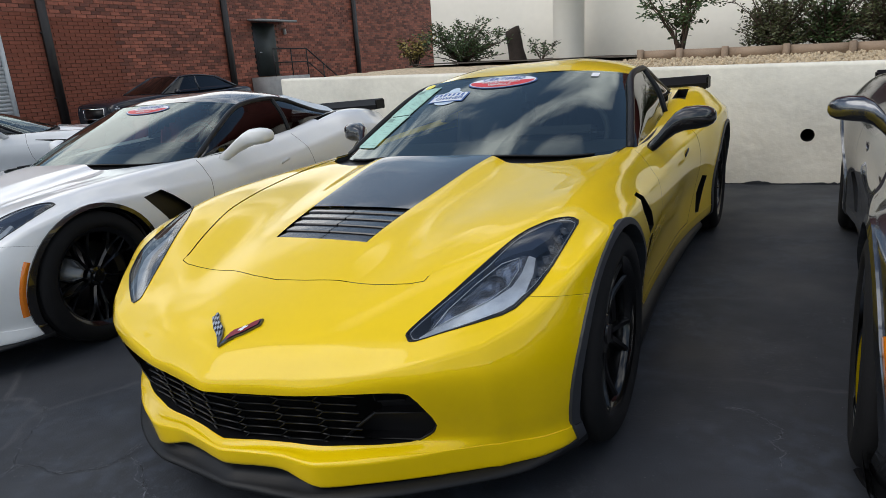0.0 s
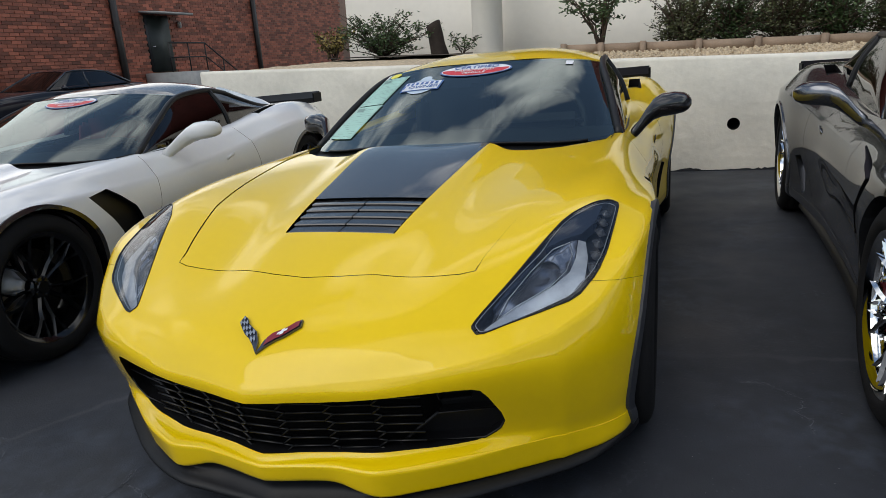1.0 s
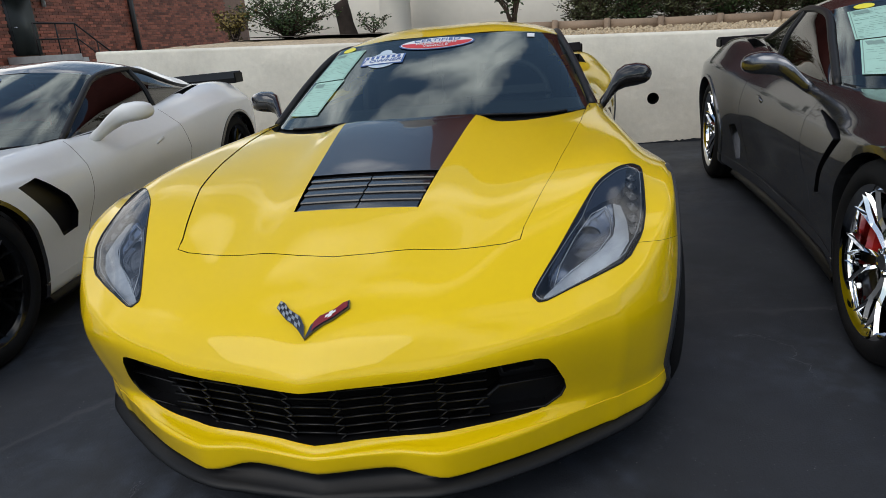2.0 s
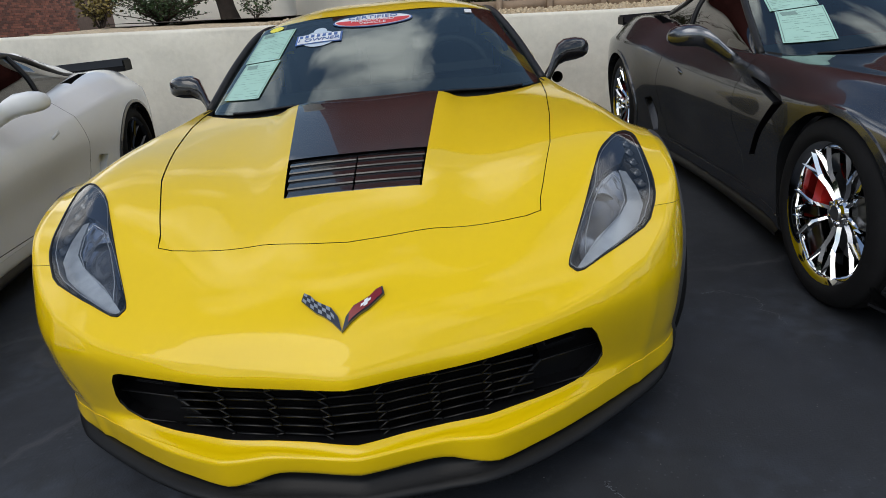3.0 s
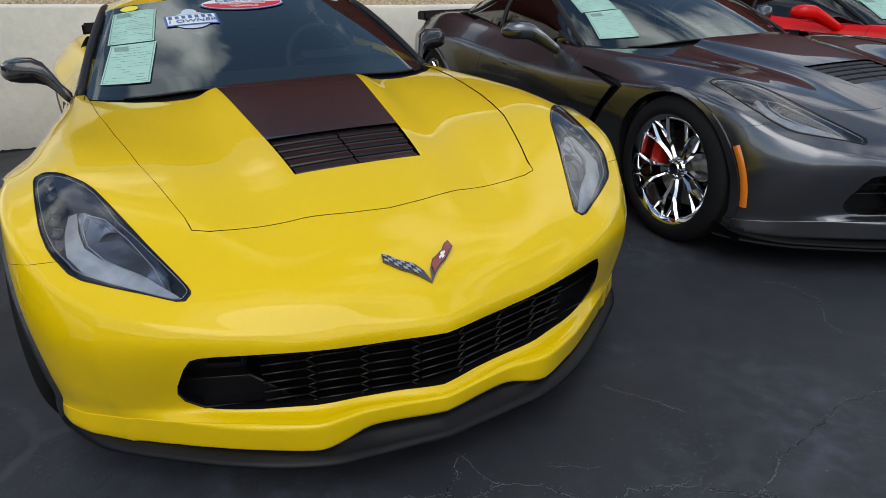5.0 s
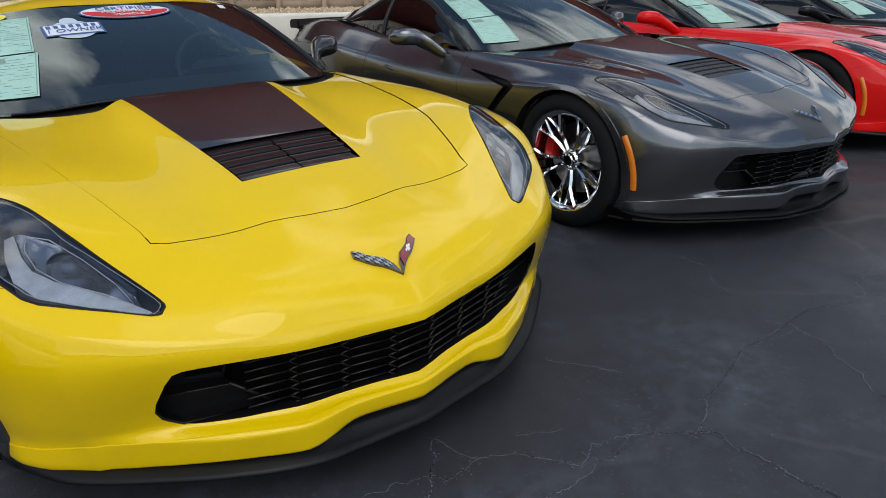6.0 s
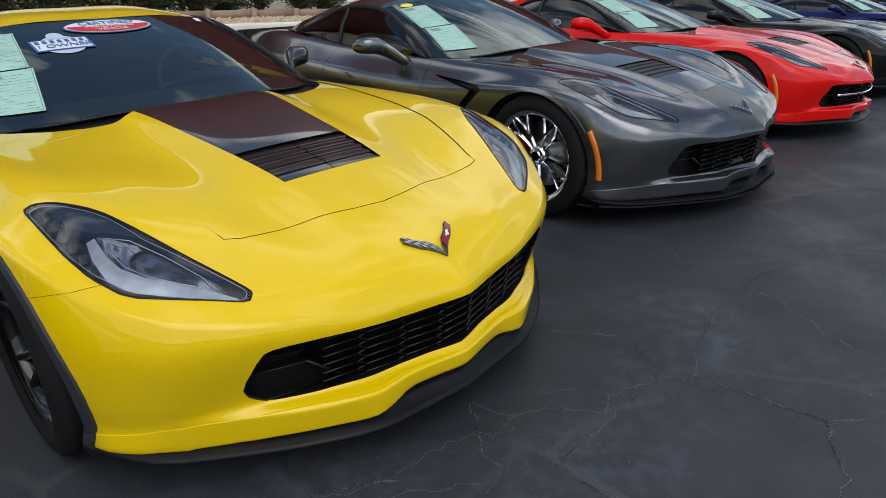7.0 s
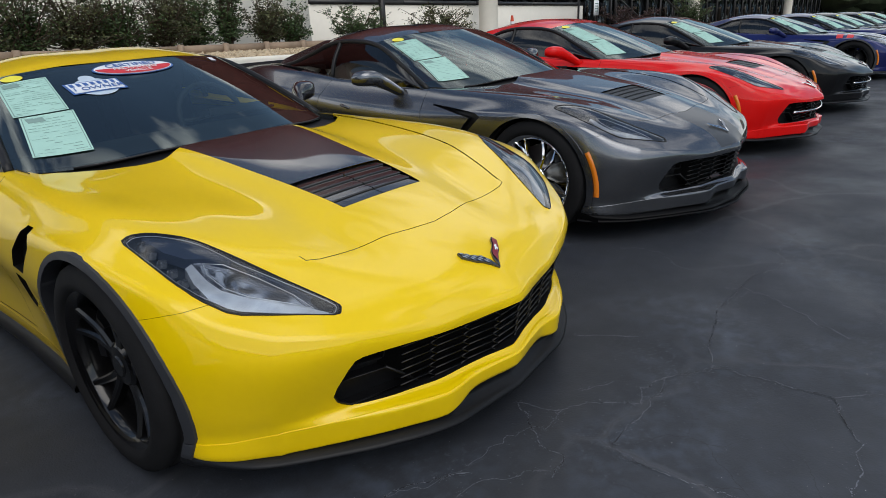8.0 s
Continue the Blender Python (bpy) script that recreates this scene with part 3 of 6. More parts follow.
def grille_mesh():
    """The dark mesh of long flat six-sided cells behind the opening."""
    bm = bmesh.new()
    face = lambda x, z: .196 + .235 * abs(x) - .16 * (z - .245)
    w, h = .118, .0255
    low, top = (lambda x: .232 + .045 * abs(x)), (lambda x: .402 + .06 * abs(x))

    def rod(x0, z0, x1, z1, wide):
        a, b = Vector((x0, face(x0, z0), z0)), Vector((x1, face(x1, z1), z1))
        e = (b - a).normalized()
        back = Vector((0, 1, 0))
        m = Matrix((e, back, e.cross(back))).transposed().to_4x4()
        m.translation = (a + b) / 2
        box((b - a).length, .010, wide, m, .0008, bm)
    for k in range(-4, 5):
        x = k * w
        for row in range(-1, 8):
            z = .236 + (row + (k % 2) * .5) * h + .05 * abs(x)
            if low(x) < z < top(x) and abs(x) < .40 - .3 * max(0, z - .36):
                rod(x - w * .40, z, x + w * .40, z, .0034)
            for up in (-.5, .5):
                xn, zn = (k + 1) * w, z + up * h + .05 * (abs(x + w) - abs(x))
                if low(x) - .01 < z < top(x) + .01 and abs(x + w / 2) < .41 and low(xn) - .01 < zn < top(xn) + .01:
                    rod(x + w * .40, z, xn - w * .40, zn, .0034)
    return bm


def grille_back():
    bm = bmesh.new()
    cols = [[(x, .33 + .35 * x * x, z) for z in np.linspace(.20, .45, 3)] for x in np.linspace(-.66, .66, 15)]
    grid(bm, cols)
    return bm


def duct_mesh(s):
    """One dark air duct at the end of the grille: a slanted wall and a small black shelf."""
    bm = bmesh.new()
    deep = lambda x, z, d: Vector((s * x, .182 + .30 * x - .10 * (z - .245) + d, z))
    shape = [(.338, .250), (.528, .250), (.566, .276), (.584, .310), (.580, .338), (.425, .328)]
    # a smooth pocket below, its raised edge, and a rib that slants up from the lower corner
    mid = [deep(x, z, .050) for x, z in shape]
    low = [deep(x, z, .012) for x, z in shape]
    bm.faces.new([bm.verts.new(q) for q in mid])
    for k in range(len(shape)):
        bm.faces.new([bm.verts.new(q) for q in (low[k - 1], low[k], mid[k], mid[k - 1])])
    tube([deep(x, z, .010) for x, z in shape], .0032, 6, bm, closed=True)
    tube([deep(.330, .244, .006), deep(.378, .290, .008), deep(.425, .330, .012)], .005, 6, bm)
    # the dark panel above it, with a small bright-edged shelf
    bm.faces.new([bm.verts.new(deep(x, z, .045)) for x, z in ((.425, .330), (.585, .338), (.560, .42), (.40, .42))])
    box(.075, .030, .006, Matrix.Translation(deep(.470, .368, .020)) @ Matrix.Rotation(s * radians(17), 4, "Z") @ Matrix.Rotation(s * radians(-4), 4, "Y"), .002, bm)
    box(.006, .030, .020, Matrix.Translation(deep(.432, .376, .020)) @ Matrix.Rotation(s * radians(-20), 4, "Y"), .002, bm)
    return bm


def edge_ring(level_z, out, ring_to=7.2, extra=None):
    """Points of the front lower edge, from the middle to the wheel opening."""
    base = np.array([(0, .166), (.10, .181), (.19, .192), (.28, .200), (.37, .233), (.455, .280), (.566, .358), (.68, .445), (.785, .535), (.848, .615), (.87, .675)])
    line = smooth_line(base, 6)
    tan = np.gradient(line, axis=0)
    nor = np.stack([tan[:, 1], -tan[:, 0]], 1)
    nor /= np.linalg.norm(nor, axis=1)[:, None]
    nor[0] = (0, -1)
    return line, nor


def splitter_mesh(long=0.0):
    """The dark lip under the nose: a sloped sheet with a rounded front edge."""
    line, nor = edge_ring(0, 0)
    rise = np.interp(line[:, 0], [0, .18, .225, .265, .33, .46, .68, .79, .9], [.172, .181, .167, .153, .147, .152, .139, .150, .155])
    foot = np.interp(line[:, 0], [0, .16, .30, .44, .70, .87], [0, .004, .016, .024, .022, .036])
    reach = np.interp(line[:, 0], [0, .25, .5, .75, .84], [.016, .030, .036, .030, .006]) + long
    rows = []
    for p, n, z, r, f in zip(line, nor, rise, reach, foot):
        q = max(0, z - .148) * .5
        sect = [(-.006, z + .006), (-.010, z - .004), (-.014 - q, .6 * z + .4 * (.122 + f)), (-.010 - q, .125 + f), (r * .4, .119 + f), (r * .8, .114 + f), (r, .108 + f), (r * .98, .102 + f), (r * .8, .098 + f), (-.10, .098 + f)]
        rows.append([(p[0] + n[0] * o, p[1] + n[1] * o, zz) for o, zz in sect])
    bm = bmesh.new()
    grid(bm, rows)
    for v in bm.verts:
        if abs(v.co.x) < .004 and v.co.y < 1:
            v.co.x = 0
    both(bm)
    bmesh.ops.recalc_face_normals(bm, faces=bm.faces[:])
    return bm


def liner_mesh(cy, cz, r):
    """Dark wheel-well lining on one side."""
    bm = bmesh.new()
    cols = []
    for k in range(25):
        a = math.radians(-30 + 240 * k / 24)
        y, z = cy + r * math.cos(a), cz + r * math.sin(a)
        cols.append([(.42, y, max(z, .12)), (.84, y, max(z, .12))])
    grid(bm, cols)
    grid(bm, [[(.42, y, z) for z in (.10, .45)] for y in (cy - r, cy + r)])
    return bm


def tyre_mesh(r, w, rim):
    h = w / 2
    prof = [(-h + .02, rim), (-h + .004, rim + .01), (-h, rim + .03), (-h + .006, r - .03), (-h + .018, r - .010), (-h + .035, r - .003)]
    for k in range(4):
        x = -h + .05 + (w - .10) * k / 4
        d = (w - .10) / 4
        prof += [(x, r), (x + d * .82, r), (x + d * .84, r - .008), (x + d * .98, r - .008)]
    prof += [(h - .035, r - .003), (h - .018, r - .010), (h - .006, r - .03), (h, rim + .03), (h - .004, rim + .01), (h - .02, rim)]
    return crisp(lathe(prof, 64), 40)


def rim_mesh(r, w, spokes, split, thick_in=.020):
    """A wheel rim, its face towards +x: barrel, lip, hub and straight spokes, each pair forked towards the lip."""
    h = w / 2
    bm = lathe([(-h + .02, r), (-h + .03, r - .02), (h - .05, r - .028), (h - .028, r - .022), (h - .018, r - .012), (h - .012, r + .002), (h - .02, r + .006)], 64)
    hub = lathe([(h - .11, .075), (h - .062, .072), (h - .052, .060), (h - .05, .034), (h - .045, .030), (h - .045, .001)], 32)
    join(bm, hub)
    for k in range(spokes):
        a = 2 * math.pi * k / spokes
        for s in (-1, 1) if split else (0,):
            da = s * split
            pts = []
            for t in np.linspace(0, 1, 6):
                rad = .050 + (r - .066) * t
                ang = a + da * (.35 + .65 * t)
                wid = (.017 - .006 * t) if split else (.030 - .010 * t)
                x = h - .056 + .030 * t - .012 * math.sin(math.pi * t)
                pts.append((x, rad, ang, wid))
            rows = []
            for x, rad, ang, wid in pts:
                e, n = Vector((0, math.cos(ang), math.sin(ang))), Vector((0, -math.sin(ang), math.cos(ang)))
                mid = e * rad
                rows.append([mid + n * wid + Vector((x - .034, 0, 0)), mid + n * wid + Vector((x - .008, 0, 0)), mid + n * wid * .55 + Vector((x, 0, 0)),
                             mid - n * wid * .55 + Vector((x, 0, 0)), mid - n * wid + Vector((x - .008, 0, 0)), mid - n * wid + Vector((x - .034, 0, 0))])
            grid(bm, rows)
    bmesh.ops.recalc_face_normals(bm, faces=bm.faces[:])
    return crisp(bm, 30)


def fork_rim_mesh(r, w, spokes=10):
    """A bright rim with chunky spokes that fork in a Y towards the lip."""
    h = w / 2
    bm = lathe([(-h + .02, r), (-h + .03, r - .02), (h - .05, r - .028), (h - .028, r - .022), (h - .018, r - .012), (h - .010, r + .002), (h - .02, r + .006)], 64)
    join(bm, lathe([(h - .11, .056), (h - .066, .052), (h - .056, .044), (h - .052, .030), (h - .046, .026), (h - .046, .001)], 32))
    for k in range(5):
        nut = lathe([(h - .075, .009), (h - .048, .009), (h - .046, .006), (h - .046, .001)], 8)
        nut.transform(Matrix.Translation((0, .040 * math.cos(k * 1.2566), .040 * math.sin(k * 1.2566))))
        join(bm, nut)

    def bar(line):
        rows = []
        for x, rad, ang, wid in line:
            e, n = Vector((0, math.cos(ang), math.sin(ang))), Vector((0, -math.sin(ang), math.cos(ang)))
            q = e * rad
            rows.append([q + n * wid + Vector((x - .040, 0, 0)), q + n * wid + Vector((x - .012, 0, 0)), q + Vector((x, 0, 0)), q - n * wid + Vector((x - .012, 0, 0)), q - n * wid + Vector((x - .040, 0, 0))])
        grid(bm, rows)
    for k in range(spokes):
        a = 2 * math.pi * (k + (.16 if k % 2 else -.16)) / spokes
        bar([(h - .058, .046, a, .0080), (h - .050, .10, a, .0078), (h - .034, r * .60, a, .0098)])
        for s in (-1, 1):
            bar([(h - .040, r * .52, a, .006), (h - .030, r * .72, a + s * .075, .0068), (h - .020, r - .014, a + s * .165, .0066)])
    bmesh.ops.recalc_face_normals(bm, faces=bm.faces[:])
    return crisp(bm, 20)


def disc_mesh():
    return crisp(lathe([(-.016, .08), (-.016, .175), (.016, .175), (.016, .08), (.04, .075), (.04, .001)], 40))


def caliper_mesh():
    bm = bmesh.new()
    rows = []
    for k in range(9):
        a = radians(-28 + 56 * k / 8)
        e = Vector((0, math.cos(a), math.sin(a)))
        rows.append([e * .128 + Vector((-.03, 0, 0)), e * .185 + Vector((-.03, 0, 0)), e * .188 + Vector((.030, 0, 0)), e * .168 + Vector((.042, 0, 0)), e * .128 + Vector((.038, 0, 0)), e * .128 + Vector((-.03, 0, 0))])
    grid(bm, rows)
    bmesh.ops.holes_fill(bm, edges=bm.edges[:])
    bmesh.ops.recalc_face_normals(bm, faces=bm.faces[:])
    return crisp(bm, 30)


WHEEL = {
    "tyre_f": mesh("tyre", tyre_mesh(.328, .275, .243), TYRE), "tyre_r": mesh("tyre", tyre_mesh(.336, .325, .256), TYRE),
    "split_f": mesh("rim", rim_mesh(.245, .27, 5, .22), BLACK_RIM), "split_r": mesh("rim", rim_mesh(.258, .32, 5, .22), BLACK_RIM),
    "many_f": mesh("rim", fork_rim_mesh(.245, .27), CHROME), "many_r": mesh("rim", fork_rim_mesh(.258, .32), CHROME),
    "disc": mesh("brake_disc", disc_mesh(), STEEL), "caliper": mesh("caliper", caliper_mesh(), CALIPER),
}

# ---- glass house ----
WS_LOW = [(-.05, 1.545, .797), (0, 1.545, .797), (.28, 1.575, .800), (.50, 1.67, .780), (.66, 1.78, .774), (.735, 1.90, .778)]
WS_TOP = [(-.05, 2.40, 1.118), (0, 2.40, 1.118), (.22, 2.405, 1.116), (.42, 2.43, 1.106), (.55, 2.48, 1.088), (.60, 2.53, 1.072)]


WS_LINES = smooth_line(np.array(WS_LOW[1:]), 10), smooth_line(np.array(WS_TOP[1:]), 10)


def ws_point(u, v, lift=0.0):
    """A place on the windshield: u from the middle (0) to the pillar (1), either side; v from the base to the roof."""
    lo, hi = WS_LINES
    k = abs(u) * (len(lo) - 1)
    i = min(int(k), len(lo) - 2)
    f = k - i
    a, b = lo[i] * (1 - f) + lo[i + 1] * f, hi[i] * (1 - f) + hi[i + 1] * f
    p = a * (1 - v) + b * v
    p[2] += .011 * math.sin(math.pi * v) + lift
    return Vector((math.copysign(1, u) * p[0] if u else 0, p[1], p[2]))


def ws_uv(x, v):
    """u for a given x at height v."""
    us = np.linspace(0, 1, 101)
    xs = [ws_point(u, v).x for u in us]
    return float(np.interp(abs(x), xs, us)) * (1 if x >= 0 else -1)


def glasshouse():
    out = {}
    us, vs = np.linspace(-1, 1, 49), np.linspace(0, 1, 17)
    bm = bmesh.new()
    grid(bm, [[ws_point(u, v) for v in vs] for u in us])
    bmesh.ops.recalc_face_normals(bm, faces=bm.faces[:])
    out["windshield"] = bm
    # roof with two shallow domes, then the hatch
    ys = [2.40, 2.55, 2.80, 3.05, 3.22]
    mid = [1.118, 1.150, 1.172, 1.160, 1.138]
    edge_x = [.60, .585, .575, .56, .545]
    edge_z = [1.072, 1.085, 1.100, 1.088, 1.066]
    edge_y = [2.53, 2.62, 2.84, 3.06, 3.22]
    lines = []
    for f in (0, .25, .5, .8, 1.0):
        dome = .004 * math.sin(math.pi * f / 1.0) ** 2
        lines.append([(ex * f, y * (1 - f ** 3) + ey * f ** 3, m + dome - (m - ez) * f ** 3) for y, m, ex, ez, ey in zip(ys, mid, edge_x, edge_z, edge_y)])
    arr = np.array(lines)
    arr = np.concatenate([arr[1:2] * np.array([-1, 1, 1]), arr])
    g = smooth_line(smooth_line(arr, 5, 0)[5:], 6, 1)
    bm = bmesh.new()
    grid(bm, g)
    both(bm)
    bmesh.ops.recalc_face_normals(bm, faces=bm.faces[:])
    join(bm, wall_in(bm, (0, 0, -.02), lambda p: p.y > 2.56))
    out["roof"] = bm
    # hatch glass
    lo = [(0, 4.14, .905), (.2, 4.13, .904), (.38, 4.08, .90), (.50, 4.0, .895)]
    hi = [(0, 3.23, 1.136), (.2, 3.23, 1.134), (.38, 3.23, 1.112), (.50, 3.235, 1.075)]
    mid_l = [((a[0] + b[0]) / 2, (a[1] + b[1]) / 2, (a[2] + b[2]) / 2 + .022) for a, b in zip(lo, hi)]
    g = smooth_line(smooth_line(np.array([hi, mid_l, lo]), 6, 0), 5, 1)
    bm = bmesh.new()
    grid(bm, g)
    both(bm)
    bmesh.ops.recalc_face_normals(bm, faces=bm.faces[:])
    out["hatch"] = bm
    # side: roof rail line and belt line
    rail = np.array([(.735, 1.90, .780), (.675, 2.20, .935), (.612, 2.50, 1.058), (.592, 2.84, 1.088), (.578, 3.08, 1.066), (.592, 3.30, 1.000), (.605, 3.55, .932), (.605, 3.80, .900)])
    belt = np.array([(.745, 1.96, .778), (.745, 2.20, .785), (.735, 2.50, .800), (.715, 2.84, .828), (.70, 3.08, .85), (.68, 3.30, .868), (.655, 3.55, .880), (.62, 3.80, .890)])
    bow = (rail + belt) / 2 + np.array([.018, 0, .004])
    g = smooth_line(smooth_line(np.array([belt, bow, rail]), 5, 0), 6, 1)
    bm = bmesh.new()
    grid(bm, g[:, :21])
    out["door_glass"] = bm
    bm = bmesh.new()
    grid(bm, g[:, 20:40])
    out["quarter_glass"] = bm
    bm = bmesh.new()
    tube([Vector(p) for p in g[-1, :42]], [.017] * 20 + [.017] * 22, 8, bm)
    tube([Vector(p) + Vector((.004, 0, -.004)) for p in g[0, :42]], .008, 6, bm)
    tube([Vector(p) for p in g[:, 20]], .016, 6, bm)
    out["pillar"] = bm
    # sail panel between the quarter glass and the hatch
    s = [[Vector(g[-1, k]) + Vector((-.004, 0, .012)), Vector((.495 + (0.02 if k > 38 else 0), g[-1, k][1], np.interp(g[-1, k][1], [3.235, 3.6, 4.0], [1.085, .998, .900]) + .012))] for k in range(26, 43)]
    bm = bmesh.new()
    grid(bm, s)
    out["sail"] = bm
    for k in out:
        bmesh.ops.recalc_face_normals(out[k], faces=out[k].faces[:])
        if k != "pillar":
            outward(out[k], (0, 2.7, .5))
    return out


GH = glasshouse()
GLASS = {"windshield": mesh("windshield", GH["windshield"]), "roof": mesh("roof", GH["roof"]), "hatch": mesh("rear_window", GH["hatch"])}
for key in ("door_glass", "quarter_glass", "pillar", "sail"):
    GLASS[key + "_l"] = mesh(key, GH[key].copy())
    GLASS[key + "_r"] = mesh(key, mirrored(GH[key]))


def mirror_mesh(s):
    """A door mirror: a rounded shell on a slanted arm."""
    bm = bmesh.new()
    sect = []
    for x, y, z, ry, rz in ((.775, 2.085, .748, .036, .030), (.808, 2.125, .778, .038, .034), (.838, 2.18, .816, .044, .042), (.868, 2.235, .846, .058, .050), (.905, 2.258, .862, .072, .054),
                            (.960, 2.270, .866, .072, .053), (1.000, 2.285, .866, .062, .046), (1.022, 2.297, .865, .044, .034), (1.034, 2.303, .864, .018, .016)):
        sect.append([Vector((x, y + ry * math.cos(2 * math.pi * k / 20) * (1.0 if math.cos(2 * math.pi * k / 20) < 0 else .6), z + rz * math.copysign(abs(math.sin(2 * math.pi * k / 20)) ** .5, math.sin(2 * math.pi * k / 20)))) for k in range(20)] )
    for row in sect:
        row.append(row[0])
    grid(bm, sect)
    bmesh.ops.remove_doubles(bm, verts=bm.verts[:], dist=1e-5)
    bmesh.ops.holes_fill(bm, edges=bm.edges[:])
    bmesh.ops.recalc_face_normals(bm, faces=bm.faces[:])
    return bm if s > 0 else mirrored(bm)


def mirror_glass_mesh(s):
    bm = lathe([(0, .045), (.001, .001)], 24)
    bm.transform(Matrix.Translation((.950, 2.303, .864)) @ Matrix.Diagonal((1.3, 1, 1, 1)) @ Matrix.Rotation(radians(90), 4, "Z"))
    return bm if s > 0 else mirrored(bm)


def spoiler_mesh(tall):
    """The dark blade across the tail, with upturned ends."""
    rows = []
    for x in np.linspace(-.78, .78, 33):
        u = abs(x) / .78
        y, z = 4.47 - .10 * u * u, .895 + tall + .012 * u
        c = .15
        rows.append([(x, y - c, z - .035), (x, y - c * .4, z - .005), (x, y, z + .018), (x, y + .008, z + .014), (x, y + .002, z - .045 - tall * .3), (x, y - c, z - .06 - tall * .3), (x, y - c, z - .035)])
    bm = bmesh.new()
    grid(bm, rows)
    for s in (-1, 1):
        box(.012, .17, .06 + tall * .4, pose(s * .785, 4.30, .885 + tall * .8), .004, bm)
        if tall > .02:
            box(.03, .06, tall + .03, pose(s * .45, 4.40, .875 + tall * .4), .004, bm)
    bmesh.ops.recalc_face_normals(bm, faces=bm.faces[:])
    return crisp(bm, 40)


def skirt_mesh(s, out=.0):
    """A dark sill under the doors."""
    rows = []
    for y, x in zip(np.linspace(1.36, 3.24, 14), smooth_line(np.array([(.83,), (.80,), (.80,), (.82,), (.86,)]), 4)[:14, 0]):
        x += out
        rows.append([(x - .06, y, .16), (x + .0, y, .165), (x + .035, y, .118), (x + .032, y, .104), (x - .08, y, .10)])
    bm = bmesh.new()
    grid(bm, rows)
    bmesh.ops.recalc_face_normals(bm, faces=bm.faces[:])
    return bm if s > 0 else mirrored(bm)


def louvre_mesh():
    """Broad glossy slats over a dark well, lapped like shingles on either side of a fine middle joint."""
    bm = bmesh.new()
    step = .0478
    for r in range(5):
        y0 = .692 + r * step
        for s in (-1, 1):
            rows = []
            for f in (0, .25, .5, .75, 1.0):
                row = []
                for y, d in ((y0 + .003, -.028), (y0 + .003, -.0050), (y0 + .006, -.0022), (y0 + .45 * step, -.0040), (y0 + .80 * step, -.0062), (y0 + .99 * step, -.0072), (y0 + 1.0 * step, -.022)):
                    half = (.183 + (y0 - .69) * .099)
                    x = .0025 + (half * .985 - .0025) * f
                    row.append(Vector((s * x, y, skin_z(x, y) + d)))
                rows.append(row)
            grid(bm, rows, flip=s < 0)
    bmesh.ops.recalc_face_normals(bm, faces=bm.faces[:])
    outward(bm, (0, .8, .3))
    return crisp(bm, 30)


def vent_well():
    bm = PIECES["vent"].copy()
    both(bm)
    for v in bm.verts:
        v.co.z -= .03
    return bm


# upper and lower edge of one waving flag of the badge: out from the middle, and up the slope
FLAG_TOP = [(.008, .030), (.024, .052), (.042, .062), (.058, .072), (.072, .088), (.086, .096)]
FLAG_LOW = [(.006, .006), (.020, .020), (.038, .034), (.056, .044), (.072, .058), (.090, .076)]


def flag_place(s, u, v, lift):
    """A place on a flag: u along it from 0 to 1, v from its lower to its upper edge."""
    k = min(int(u * 5), 4)
    f = u * 5 - k
    e = [Vector(line[k]).lerp(Vector(line[k + 1]), f) for line in (FLAG_LOW, FLAG_TOP)]
    q = e[0].lerp(e[1], v)
    return Vector((s * q.x, .218 + q.y - lift * .6, skin_z(q.x, .218 + q.y) + .001 + lift))


def emblem_wing(s):
    """One swept flag of the nose badge, lying on the hood slope."""
    outline = [(0, 0)] + FLAG_TOP + FLAG_LOW[::-1]
    bm = bmesh.new()
    rows = []
    for lift in (0, .006):
        ring = []
        for x, d in outline:
            y = .218 + d
            ring.append(bm.verts.new((s * x, y - lift * .6, skin_z(x, y) + .001 + lift)))
        rows.append(ring)
    n = len(outline)
    bm.faces.new(rows[1])
    for k in range(n):
        bm.faces.new((rows[0][k], rows[0][(k + 1) % n], rows[1][(k + 1) % n], rows[1][k]))
    bmesh.ops.recalc_face_normals(bm, faces=bm.faces[:])
    return crisp(bm, 30)


def on_glass(x, v, lift=.004):
    return ws_point(ws_uv(x, v), v, lift)


def pane_patch(x0, x1, v0, v1, lift=.004, nx=6, nv=4, skew=0.0):
    """A thin sheet lying on the windshield."""
    bm = bmesh.new()
    grid(bm, [[on_glass(x0 + (x1 - x0) * i / nx + skew * j / nv, v0 + (v1 - v0) * j / nv, lift) for j in range(nv + 1)] for i in range(nx + 1)])
    bmesh.ops.recalc_face_normals(bm, faces=bm.faces[:])
    return bm


def oval_patch(xc, vc, rx, rv, lift=.004, upper=None):
    bm = bmesh.new()
    ring = []
    for k in range(40):
        a = 2 * math.pi * k / 40
        dv = math.sin(a)
        if upper is not None:
            dv = max(dv, upper[0]) if upper[1] > 0 else min(dv, upper[0])
        ring.append(bm.verts.new(on_glass(xc + rx * math.cos(a), vc + rv * dv, lift)))
    bm.faces.new(ring)
    bmesh.ops.triangulate(bm, faces=bm.faces[:])
    bmesh.ops.recalc_face_normals(bm, faces=bm.faces[:])
    return bm


